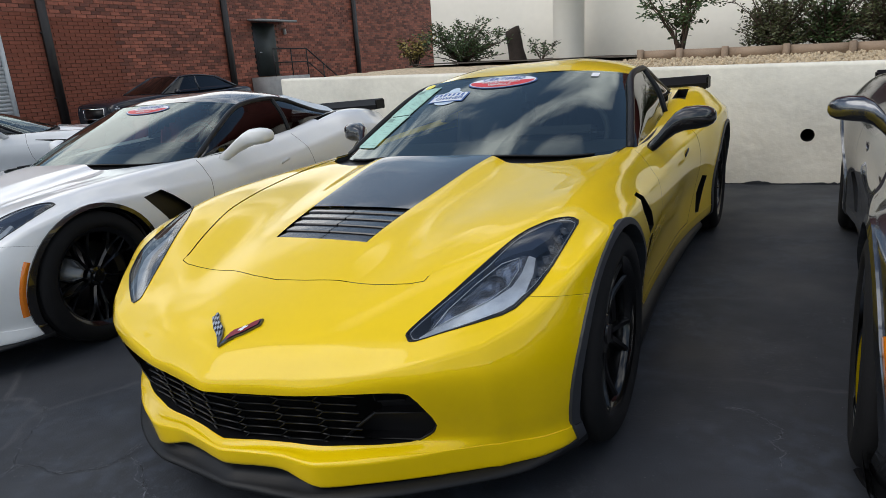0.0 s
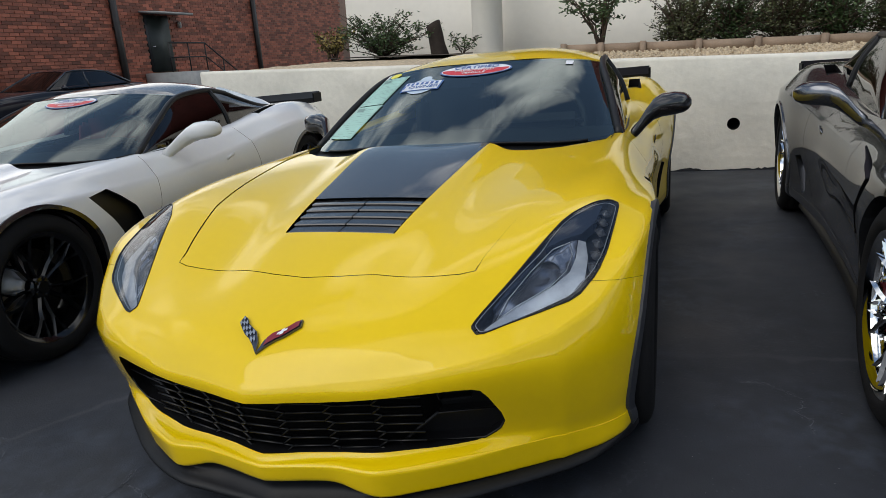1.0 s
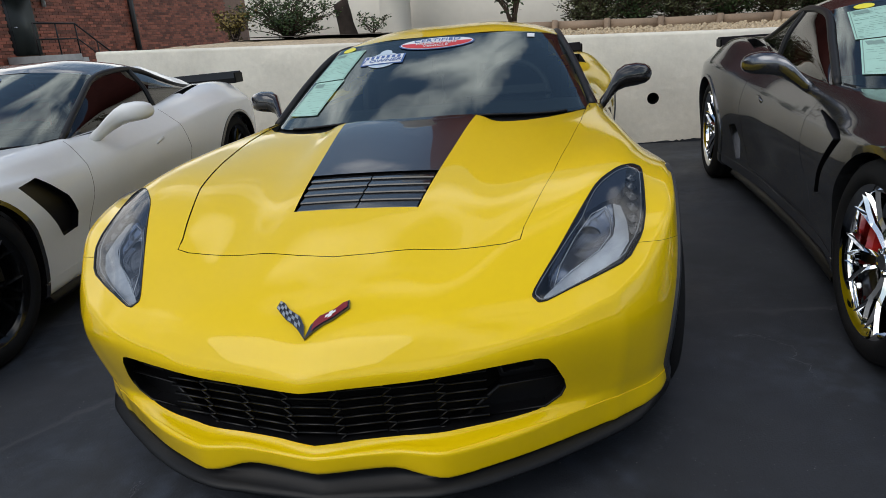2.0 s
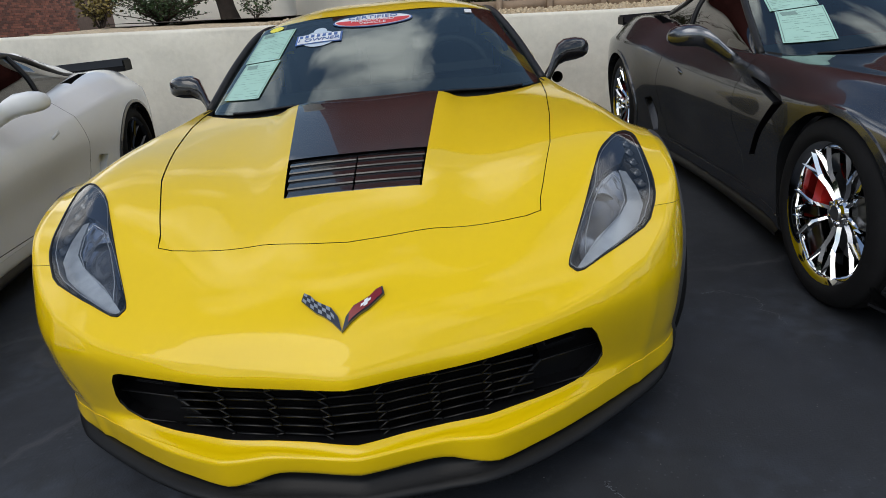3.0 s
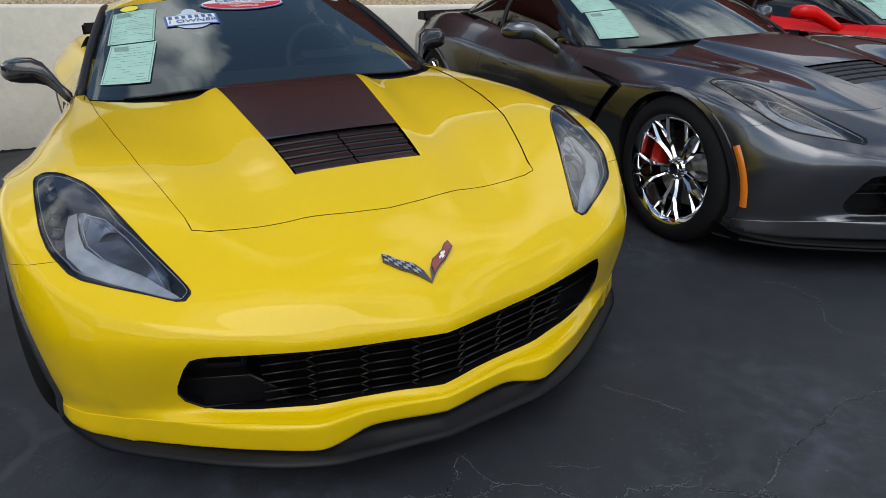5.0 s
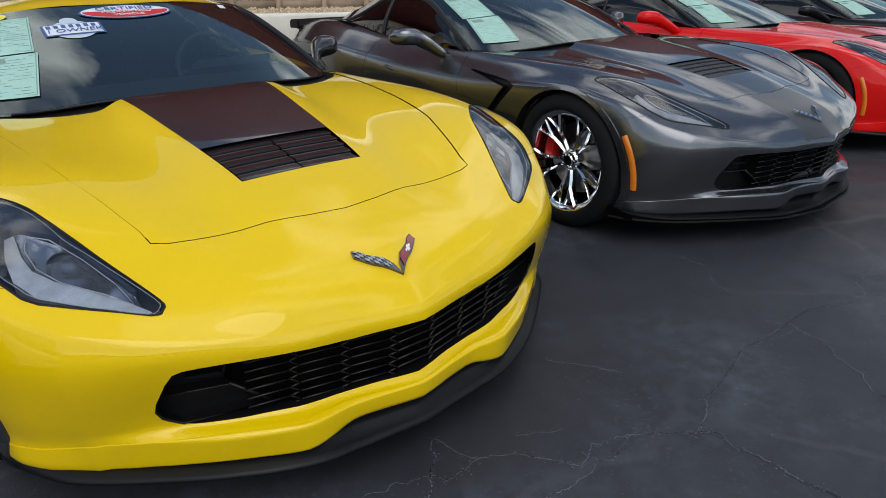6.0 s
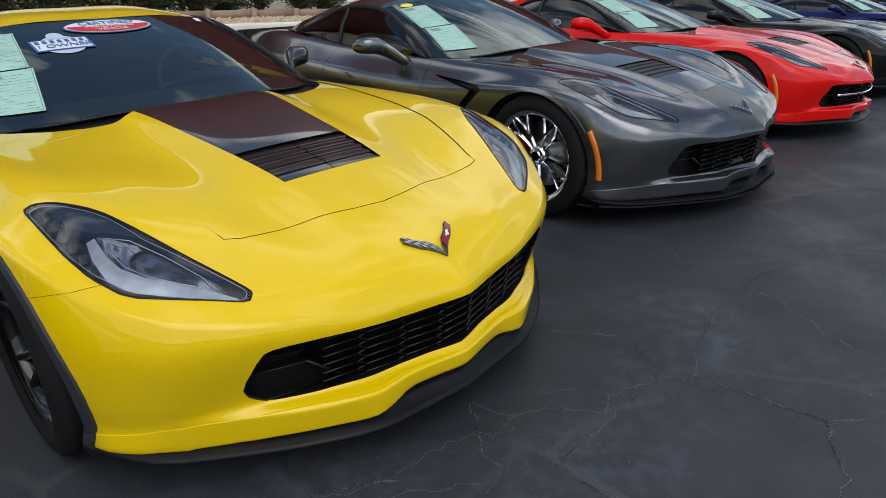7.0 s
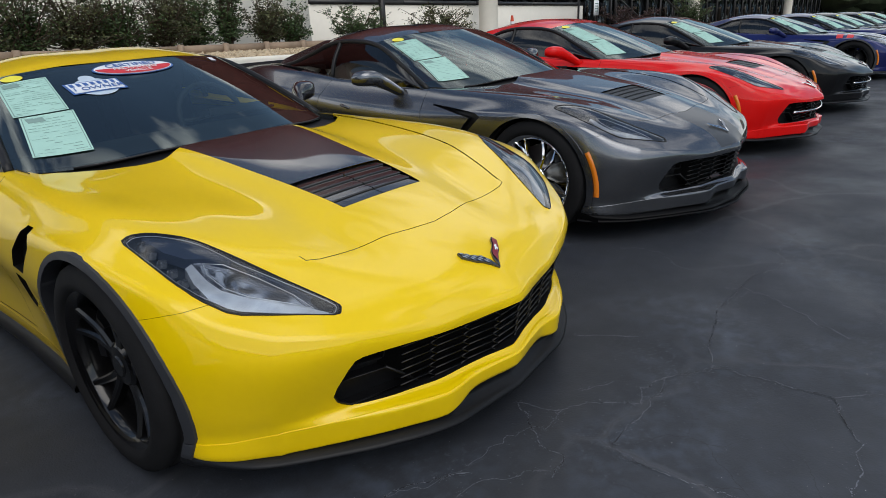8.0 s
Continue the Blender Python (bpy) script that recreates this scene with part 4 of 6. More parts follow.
def lettering(text, size, place, along, up, name="lettering"):
    """Flat letters as a mesh, centred on a place and laid along two directions."""
    cu = bpy.data.curves.new(name, "FONT")
    cu.body, cu.size, cu.align_x, cu.align_y, cu.extrude = text, size, "CENTER", "CENTER", 0.0006
    tmp = bpy.data.objects.new(name, cu)
    me = bpy.data.meshes.new_from_object(tmp)
    bpy.data.objects.remove(tmp)
    bpy.data.curves.remove(cu)
    a, u = Vector(along).normalized(), Vector(up).normalized()
    n = a.cross(u).normalized()
    u = n.cross(a)
    m = Matrix((a, u, n)).transposed().to_4x4()
    me.transform(Matrix.Translation(place) @ m)
    return me


def on_ws_text(text, size, x, v, lift=.007):
    p = on_glass(x, v, lift)
    return lettering(text, size, p, on_glass(x + .02, v) - on_glass(x - .02, v), on_glass(x, v + .03) - on_glass(x, v - .03))


def seat_mesh(x):
    bm = box(.50, .50, .16, pose(x, 2.72, .44, 8), .05)
    box(.48, .16, .56, pose(x, 3.02, .72, -16), .06, bm)
    box(.28, .12, .17, pose(x, 3.11, 1.00, -14), .045, bm)
    for s in (-1, 1):
        box(.08, .18, .44, pose(x + s * .21, 2.97, .70, -16), .03, bm)
    return bm


def dash_mesh():
    rows = []
    for y, z in ((1.72, .765), (1.86, .80), (2.02, .815), (2.12, .80), (2.16, .74), (2.14, .60), (2.16, .42)):
        rows.append([(x, y + .08 * (x / .7) ** 2, z - .02 * (x / .7) ** 2) for x in np.linspace(-.70, .70, 13)])
    bm = bmesh.new()
    grid(bm, rows)
    box(.40, .16, .07, pose(.36, 2.08, .83, -12), .03, bm)
    bmesh.ops.recalc_face_normals(bm, faces=bm.faces[:])
    return bm


def wheel_mesh():
    m = pose(.36, 2.30, .80, 66)
    bm = tube([m @ Vector((.18 * math.cos(a), .18 * math.sin(a), 0)) for a in np.linspace(0, 2 * math.pi, 33)[:-1]], .015, 8, closed=True)
    for a in (0, 180, 270):
        tube([m @ Vector((0, 0, -.01)), m @ Vector((.17 * math.cos(radians(a)), .17 * math.sin(radians(a)), 0))], .014, 6, bm)
    join(bm, box(.12, .09, .04, m, .02))
    return bm


def tub_mesh():
    bm = bmesh.new()
    grid(bm, [[(x, y, .30) for y in (1.7, 4.1)] for x in (-.70, .70)])
    grid(bm, [[(x, 3.20, z) for z in (.30, .88)] for x in (-.66, .66)])
    grid(bm, [[(x, 3.21 + (z - .88) * .3, z) for z in (.86, 1.06)] for x in (-.54, .54)])
    grid(bm, [[(x, y, z) for x, z in ((-.70, .30), (-.715, .79))] for y in (1.75, 3.3)])
    grid(bm, [[(x, y, z) for x, z in ((.70, .30), (.715, .79))] for y in (1.75, 3.3)])
    grid(bm, [[(x, y, .86) for y in (3.2, 4.1)] for x in (-.62, .62)])
    return bm


def wiper_mesh():
    bm = bmesh.new()
    for x0, x1 in ((-.58, -.06), (.10, .62)):
        pts = [on_glass(x0 + (x1 - x0) * t, .0 + .004 * t, .004) for t in np.linspace(0, 1, 9)]
        tube(pts, .0055, 6, bm)
    return bm


def cowl_mesh():
    """The black gutter between the hood's rear edge and the foot of the windshield."""
    bm = bmesh.new()
    rows = []
    for x in np.linspace(-.715, .715, 45):
        y = float(np.interp(abs(x), [q[0] for q in COWL_EDGE], [q[1] for q in COWL_EDGE]))
        z, g = skin_z(x, y), on_glass(x, 0)
        rows.append([Vector((x, y - .03, z - .030)), Vector((x, y + .004, z - .026)), Vector((x, max(g.y - .02, y + .006), g.z - .020)), Vector((x, g.y + .03, g.z - .006))])
    grid(bm, rows)
    bmesh.ops.recalc_face_normals(bm, faces=bm.faces[:])
    return bm


MISC = {
    "grille": mesh("grille", crisp(grille_mesh(), 40)), "grille_back": mesh("grille_back", grille_back()),
    "duct_l": mesh("air_duct", duct_mesh(1)), "duct_r": mesh("air_duct", duct_mesh(-1)),
    "splitter": mesh("splitter", splitter_mesh()), "liner_f_l": mesh("wheel_well", liner_mesh(.982, .318, .354)), "liner_r_l": mesh("wheel_well", liner_mesh(REAR_AXLE, .335, .364)),
    "liner_f_r": mesh("wheel_well", mirrored(liner_mesh(.982, .318, .354))), "liner_r_r": mesh("wheel_well", mirrored(liner_mesh(REAR_AXLE, .335, .364))),
    "mirror_l": mesh("door_mirror", mirror_mesh(1)), "mirror_r": mesh("door_mirror", mirror_mesh(-1)),
    "mglass_l": mesh("mirror_glass", mirror_glass_mesh(1)), "mglass_r": mesh("mirror_glass", mirror_glass_mesh(-1)),
    "spoiler_tall": mesh("spoiler", spoiler_mesh(.055)), "spoiler_low": mesh("spoiler", spoiler_mesh(.0)),
    "wide_skirt_l": mesh("side_skirt", skirt_mesh(1, .018)), "wide_skirt_r": mesh("side_skirt", skirt_mesh(-1, .018)),
    "skirt_l": mesh("side_skirt", skirt_mesh(1)), "skirt_r": mesh("side_skirt", skirt_mesh(-1)),
    "louvre": mesh("louvre", louvre_mesh()), "vent_well": mesh("vent_well", vent_well()),
    "wing_l": mesh("emblem_wing", emblem_wing(1)), "wing_r": mesh("emblem_wing", emblem_wing(-1)),
    "seat_l": mesh("seat", seat_mesh(.36)), "seat_r": mesh("seat", seat_mesh(-.36)), "dash": mesh("dashboard", dash_mesh()),
    "steering": mesh("steering_wheel", wheel_mesh()), "tub": mesh("cabin_floor", tub_mesh()), "wiper": mesh("wiper", wiper_mesh()), "cowl": mesh("cowl", cowl_mesh()),
}


def inlay(s):
    """The coloured field set into one flag of the badge: a red field with a pale mark, or a chequered one."""
    bm = bmesh.new()
    if s > 0:
        grid(bm, [[flag_place(s, u, v, .0085) for v in (.12, .5, .88)] for u in np.linspace(.10, .96, 9)])
    else:
        for i in range(8):
            for j in range(3):
                if (i + j) % 2:
                    grid(bm, [[flag_place(s, u, v, .0085) for v in (.06 + j * .30, .06 + j * .30 + .28)] for u in (.12 + i * .107, .12 + i * .107 + .100)])
    bmesh.ops.recalc_face_normals(bm, faces=bm.faces[:])
    for f in bm.faces:
        f.normal_update()
        if f.normal.z < 0:
            f.normal_flip()
    return bm


def lines_on_sheet(x0, x1, v0, v1, skew, rows, seed):
    """Rows of short dark bars: small print."""
    rnd = random.Random(seed)
    bm = bmesh.new()
    for r in range(rows):
        f = (r + 1) / (rows + 1)
        v, dx = v0 + (v1 - v0) * f, skew * f
        x = x0 + .015
        while x < x1 - .02:
            w = rnd.uniform(.008, .035)
            if rnd.random() < .7:
                join(bm, pane_patch(x + dx, min(x + w, x1 - .012) + dx, v, v + rnd.choice((.002, .0025, .003, .0045)), .0065, 1, 1))
            x += w + .005
    for f in (.02, .975):
        join(bm, pane_patch(x0 + .006 + skew * f, x1 - .006 + skew * f, v0 + (v1 - v0) * f, v0 + (v1 - v0) * f + .003, .0065, 1, 1))
    for x in (x0 + .005, x1 - .008):
        join(bm, pane_patch(x + skew * .02, x + .003 + skew * .02, v0 + (v1 - v0) * .02, v0 + (v1 - v0) * .975, .0065, 1, 4, skew * .955))
    join(bm, pane_patch(x0 + .02 + skew * .85, x0 + .075 + skew * .85, v0 + (v1 - v0) * .82, v0 + (v1 - v0) * .93, .0065, 1, 1))
    return bm


MISC["inlay_l"], MISC["inlay_r"] = mesh("emblem_inlay", inlay(1)), mesh("emblem_inlay", inlay(-1))
mark = bmesh.new()
for u0, u1, v0, v1 in ((.40, .66, .40, .62), (.48, .58, .25, .78)):
    grid(mark, [[flag_place(1, u, v, .0100 if v1 - v0 < .3 else .0104) for v in (v0, v1)] for u in (u0, u1)])
bmesh.ops.recalc_face_normals(mark, faces=mark.faces[:])
outward(mark, (0, .3, .2))
MISC["flag_mark"] = mesh("emblem_mark", mark)
PAGES = ((-.655, -.478, .12, .49, .062), (-.605, -.425, .505, .89, .045))
for k, (x0, x1, v0, v1, sk) in enumerate(PAGES):
    MISC["paper%d" % k] = mesh("paper_sheet", pane_patch(x0, x1, v0, v1, .0045 if k else .0055, skew=sk))
    MISC["print%d" % k] = mesh("print", lines_on_sheet(x0, x1, v0, v1, sk, 17 if k else 14, k + 3))
MISC["dot"] = mesh("price_sticker", oval_patch(-.490, .935, .038, .036))
MISC["oval_rim"] = mesh("oval_sticker", oval_patch(-.003, .875, .192, .088, .004))
MISC["oval_white"] = mesh("oval_field", oval_patch(-.003, .875, .184, .081, .0055))
MISC["oval_red"] = mesh("oval_field", oval_patch(-.003, .875, .178, .077, .007, (.10, -1)))
MISC["txt_cert"] = on_ws_text("CERTIFIED", .052, -.003, .912, .008)
MISC["txt_pre"] = on_ws_text("PRE-OWNED", .036, -.003, .860, .010)
MISC["txt_veh"] = on_ws_text("VEHICLE", .034, -.003, .823, .010)
MISC["bs_base"] = mesh("badge_sticker", pane_patch(-.362, -.142, .632, .762, .004))
MISC["bs_disc"] = mesh("badge_disc", oval_patch(-.252, .694, .082, .104, .003))
MISC["bs_top"] = mesh("badge_crest", oval_patch(-.252, .794, .032, .044, .0035))
MISC["bs_band"] = mesh("badge_band", pane_patch(-.353, -.151, .641, .753, .0055))
tiles = bmesh.new()
for k in range(7):
    join(tiles, pane_patch(-.346 + k * .0275, -.346 + k * .0275 + .016, .707, .743, .007, 1, 1))
MISC["bs_tiles"] = mesh("badge_tile", tiles)
MISC["bs_text"] = on_ws_text("1 OWNER", .046, -.252, .671, .008)
lining = bmesh.new()
lining.from_mesh(GLASS["roof"])
for v in lining.verts:
    v.co.z -= .024
    v.co.x *= .97
MISC["lining"] = mesh("headliner", lining)
MISC["frit"] = mesh("windshield_border", pane_patch(-.70, .70, .004, .036, -.004, 40, 2))
MISC["frit_top"] = mesh("windshield_border", pane_patch(-.585, .585, .972, 1.0, -.003, 40, 2))
MISC["tag"] = mesh("window_tag", pane_patch(.445, .480, .90, .955, .004))
MISC["bar"] = mesh("grille_bar", tube([(x, .172 + .36 * x * x, .325 + .03 * abs(x)) for x in np.linspace(-.50, .50, 21)], .008, 6))


def blade_mesh():
    """A flat splitter blade below the lip, with upturned winglets at its ends."""
    line, nor = edge_ring(0, 0)
    rows = [[(p[0] + n[0] * o, p[1] + n[1] * o, z) for o, z in ((-.06, .104 + f), (.034, .106 + f), (.040, .100 + f), (.034, .094 + f), (-.06, .094 + f))] for p, n, f in zip(line, nor, np.interp(line[:, 0], [0, .16, .30, .44, .70, .87], [-.006, -.002, .010, .018, .016, .030]))]
    bm = bmesh.new()
    grid(bm, rows)
    # upturned pointed ends
    for x, dx in ((.872, .0), (.866, -.004)):
        grid(bm, [[(x + dx + .010 * k, .560 + .12 * k, .118 + .004 * k), (x + dx + .012 + .010 * k, .552 + .13 * k, .150 + .030 * k)] for k in (0, .5, 1)])
    for v in bm.verts:
        if abs(v.co.x) < .004:
            v.co.x = 0
    both(bm)
    bmesh.ops.recalc_face_normals(bm, faces=bm.faces[:])
    return crisp(bm, 40)


for k, s in (("l", 1), ("r", -1)):
    MISC["handle_" + k] = mesh("door_handle", box(.006, .10, .020, pose(s * .8665, 2.62, .652, 14, s * 8), .002))
MISC["blade"] = mesh("splitter_blade", blade_mesh())
for k in (0, 1):
    hb = bmesh.new()
    grid(hb, [[Vector((-x, y, skin_z(x, y) + .004)) for x in np.linspace(.60, .86, 14)] for y in np.linspace(1.0 + k * .16, 1.10 + k * .16, 5)])
    bmesh.ops.recalc_face_normals(hb, faces=hb.faces[:])
    MISC["hash%d" % k] = mesh("hash_mark", hb)
MARK_L = bmesh.new()
tmp_rows = []
for ang in np.linspace(152, 188, 12):
    row = []
    for rad, lift in ((.382, .0), (.386, .006), (.402, .006), (.407, .0)):
        yy, zz = .990 + (rad + .012) * math.cos(radians(ang)), .314 + (rad + .008) * math.sin(radians(ang))
        h = SKIN.ray_cast(Vector((2, yy, zz)), Vector((-1, 0, 0)))
        row.append((h[0].x + lift, yy, zz))
    tmp_rows.append(row)
grid(MARK_L, tmp_rows)
bmesh.ops.recalc_face_normals(MARK_L, faces=MARK_L.faces[:])
MISC["marker_r"] = mesh("side_marker", mirrored(MARK_L))
MISC["marker_l"] = mesh("side_marker", MARK_L)


def add_wheel(car, s, front, rims, rim_mat, steer, caliper):
    y, z = (FRONT_AXLE, .328) if front else (REAR_AXLE, .336)
    w = new("wheel")
    w.parent = car
    x = .775 if front else .785
    w.matrix_basis = pose(s * x, y, z, 0, 0, (0 if s > 0 else 180) + (steer if front else 0))
    k = "f" if front else "r"
    part("tyre", WHEEL["tyre_" + k], TYRE, w)
    part("rim", WHEEL[rims + "_" + k], rim_mat, w, m=pose(0, 0, 0, random.uniform(0, 72)))
    part("brake_disc", WHEEL["disc"], STEEL, w, m=pose(.0, 0, 0))
    part("caliper", WHEEL["caliper"], caliper, w, m=pose(.03, 0, 0, (20 if s > 0 else 160) if front else (160 if s > 0 else 20)))


def sports_car(m, color, label, group="parked sports cars", roof=None, rims="split", rim_mat=BLACK_RIM, arch=None, spoiler="low", stripe=None, mirror=None,
               vent="bent", steer=0.0, caliper=PLASTIC, seat=CABIN, marker=True, badge=None, papers=True, winglets=False, hash_marks=False, oval=False, nose=None, sill=None, lip=None, chrome_bar=False):
    car = thing("sports_car", m, label, "car", group)
    arch = arch or color
    badge = badge or (CHROME, CHROME, LAMP_GREY, LAMP_GREY)
    part("front_bumper", SHELL["bumper"], color, car)
    part("hood", SHELL["hood"], color, car)
    part("nose_panel", SHELL["nose"], nose or color, car)
    part("hood_panel", SHELL["stripe"], stripe or color, car)
    well = part("hood_vent", MISC["vent_well"], MATTE, car)
    part("louvre", MISC["louvre"], LOUVRE if stripe else PLASTIC, well)
    part("rear_body", SHELL["rear"], color, car)
    part("joint", SHELL["gaps"], MATTE, car)
    for k, s in (("l", 1), ("r", -1)):
        part("fender", SHELL["fender_" + vent + "_" + k], color, car)
        part("door", SHELL["door_" + k], color, car)
        part("fender_vent", SHELL["duct_" + vent + "_" + k], PLASTIC, car)
        part("side_scoop", SHELL["scoop_" + k], PLASTIC if vent == "gill" else color, car)
        part("shoulder_intake", SHELL["intake_" + k], PLASTIC, car)
        part("door_handle", MISC["handle_" + k], PLASTIC if vent == "gill" else color, car)
        part("arch_trim", SHELL["arch_trim_front_" + k], arch, car)
        part("arch_trim", SHELL["arch_trim_rear_" + k], arch, car)
        part("wheel_well", MISC["liner_f_" + k], MATTE, car)
        part("wheel_well", MISC["liner_r_" + k], MATTE, car)
        hl = part("headlight", LAMPS[k]["bucket"], LAMP_DARK, car, "clear headlight with a silver light bar")
        part("lamp_rim", LAMPS[k]["rim"], PLASTIC, hl)
        part("light_bar", LAMPS[k]["bar"], LAMP_PIPE, hl)
        part("lamp_cover", LAMPS[k]["cover"], LAMP_GREY, hl)
        part("reflector", LAMPS[k]["bowl"], LAMP_BOWL, hl, "smoky grey reflector")
        part("projector", LAMPS[k]["barrel"], LAMP_DARK, hl)
        part("trim_line", LAMPS[k]["line"], LAMP_PIPE, hl, "fine pale line inside the lamp")
        part("lamp_bead", LAMPS[k]["beads"], LAMP_BEAD, hl)
        lens = part("lens", LAMPS[k]["lens"], LENS, hl)
        lens.visible_shadow = False
        mir = part("door_mirror", MISC["mirror_" + k], mirror or color, car)
        part("mirror_glass", MISC["mglass_" + k], CHROME, mir)
        part("side_skirt", MISC[("wide_skirt_" if sill else "skirt_") + k], sill or PLASTIC, car)
        part("air_duct", MISC["duct_" + k], PLASTIC, car)
        part("door_window", GLASS["door_glass_" + k], TINTED, car).visible_shadow = False
        part("quarter_window", GLASS["quarter_glass_" + k], TINTED, car)
        part("pillar", GLASS["pillar_" + k], PLASTIC, car)
        part("sail_panel", GLASS["sail_" + k], color, car)
        part("seat", MISC["seat_" + k], seat, car)
        if marker:
            part("side_marker", MISC["marker_" + k], AMBER, car, "amber side marker")
        for f in (True, False):
            add_wheel(car, s, f, rims, rim_mat, steer, caliper)
    g = part("grille", MISC["grille"], GRILLE_BLACK, car, "black honeycomb grille")
    part("grille_back", MISC["grille_back"], MATTE, g)
    part("grille_lip", SHELL["grille_lip"], PLASTIC, g)
    part("splitter", MISC["splitter"], lip or SPLITTER, car)
    part("roof", GLASS["roof"], roof or color, car)
    part("headliner", MISC["lining"], CABIN, car)
    part("windshield_border", MISC["frit"], MATTE, car)
    part("windshield_border", MISC["frit_top"], MATTE, car)
    ws = part("windshield", GLASS["windshield"], WINDSHIELD, car)
    ws.visible_shadow = False
    part("rear_window", GLASS["hatch"], TINTED, car).visible_shadow = False
    part("spoiler", MISC["spoiler_" + spoiler], SATIN_BLACK, car)
    part("dashboard", MISC["dash"], CABIN, car)
    part("steering_wheel", MISC["steering"], CABIN, car)
    part("cabin_floor", MISC["tub"], CABIN, car)
    part("wiper", MISC["wiper"], PLASTIC, car)
    part("cowl", MISC["cowl"], PLASTIC, car)
    badge_ob = new("emblem")
    badge_ob.parent = car
    part("emblem_wing", MISC["wing_r"], badge[0], badge_ob)
    part("emblem_wing", MISC["wing_l"], badge[1], badge_ob)
    for k, mm in (("r", badge[2]), ("l", badge[3])):
        tagged(part("emblem_inlay", MISC["inlay_" + k], mm, badge_ob), "small coloured field of the badge", kind="stuff" if k == "r" else "")
    if badge[3] is FLAG_RED:
        part("emblem_mark", MISC["flag_mark"], STICKER_WHITE, badge_ob, "small pale mark on the red field")
    if chrome_bar:
        part("grille_bar", MISC["bar"], CHROME, g, "chrome grille bar")
    if winglets:
        part("splitter_blade", MISC["blade"], SATIN_BLACK, car, "satin black front splitter blade")
    if papers:
        for k in (0, 1):
            sheet = part("paper_sheet", MISC["paper%d" % k], PAPER, car, "mint green printed window sheet")
            tagged(part("print", MISC["print%d" % k], INK, sheet), "rows of small grey print", kind="stuff")
        part("price_sticker", MISC["dot"], STICKER_YELLOW, car, "small yellow oval sticker")
    if oval:
        ov = part("oval_sticker", MISC["oval_rim"], STICKER_BLUE, car, "white and red oval sticker with lettering")
        part("oval_field", MISC["oval_white"], STICKER_WHITE, ov)
        part("oval_field", MISC["oval_red"], STICKER_RED, ov)
        tagged(part("lettering", MISC["txt_cert"], STICKER_BLUE, ov), "blue printed lettering", kind="stuff")
        tagged(part("lettering", MISC["txt_pre"], STICKER_WHITE, ov), "white printed lettering", kind="stuff")
        tagged(part("lettering", MISC["txt_veh"], STICKER_WHITE, ov), "white printed lettering", kind="stuff")
    if oval == "both":
        bs = part("badge_sticker", MISC["bs_base"], STICKER_BLUE, car, "white and blue shaped sticker with dark tiles")
        part("badge_disc", MISC["bs_disc"], STICKER_PALE, bs)
        part("badge_crest", MISC["bs_top"], STICKER_PALE, bs)
        part("badge_band", MISC["bs_band"], STICKER_WHITE, bs)
        part("badge_tile", MISC["bs_tiles"], STICKER_BLUE, bs)
        tagged(part("lettering", MISC["bs_text"], STICKER_BLUE, bs), "blue printed lettering", kind="stuff")
        part("window_tag", MISC["tag"], STICKER_WHITE, car)
    if hash_marks:
        for mk in ("hash0", "hash1"):
            part("hash_mark", MISC[mk], STICKER_RED, car, "red painted fender stripe")
    return car

# ---- ground ----
FALL_X = [-400, -30, -12, -7.5, -5.2, -4.0, -2.0, 0, 2.0, 3.4, 5.0, 8.0, 60, 400]
FALL_Z = [-.14, -.14, -.14, -.15, -.14, -.122, -.063, 0, .063, .092, .10, .10, .10, .10]


def ground_z(x):
    return float(np.interp(x, FALL_X, FALL_Z))


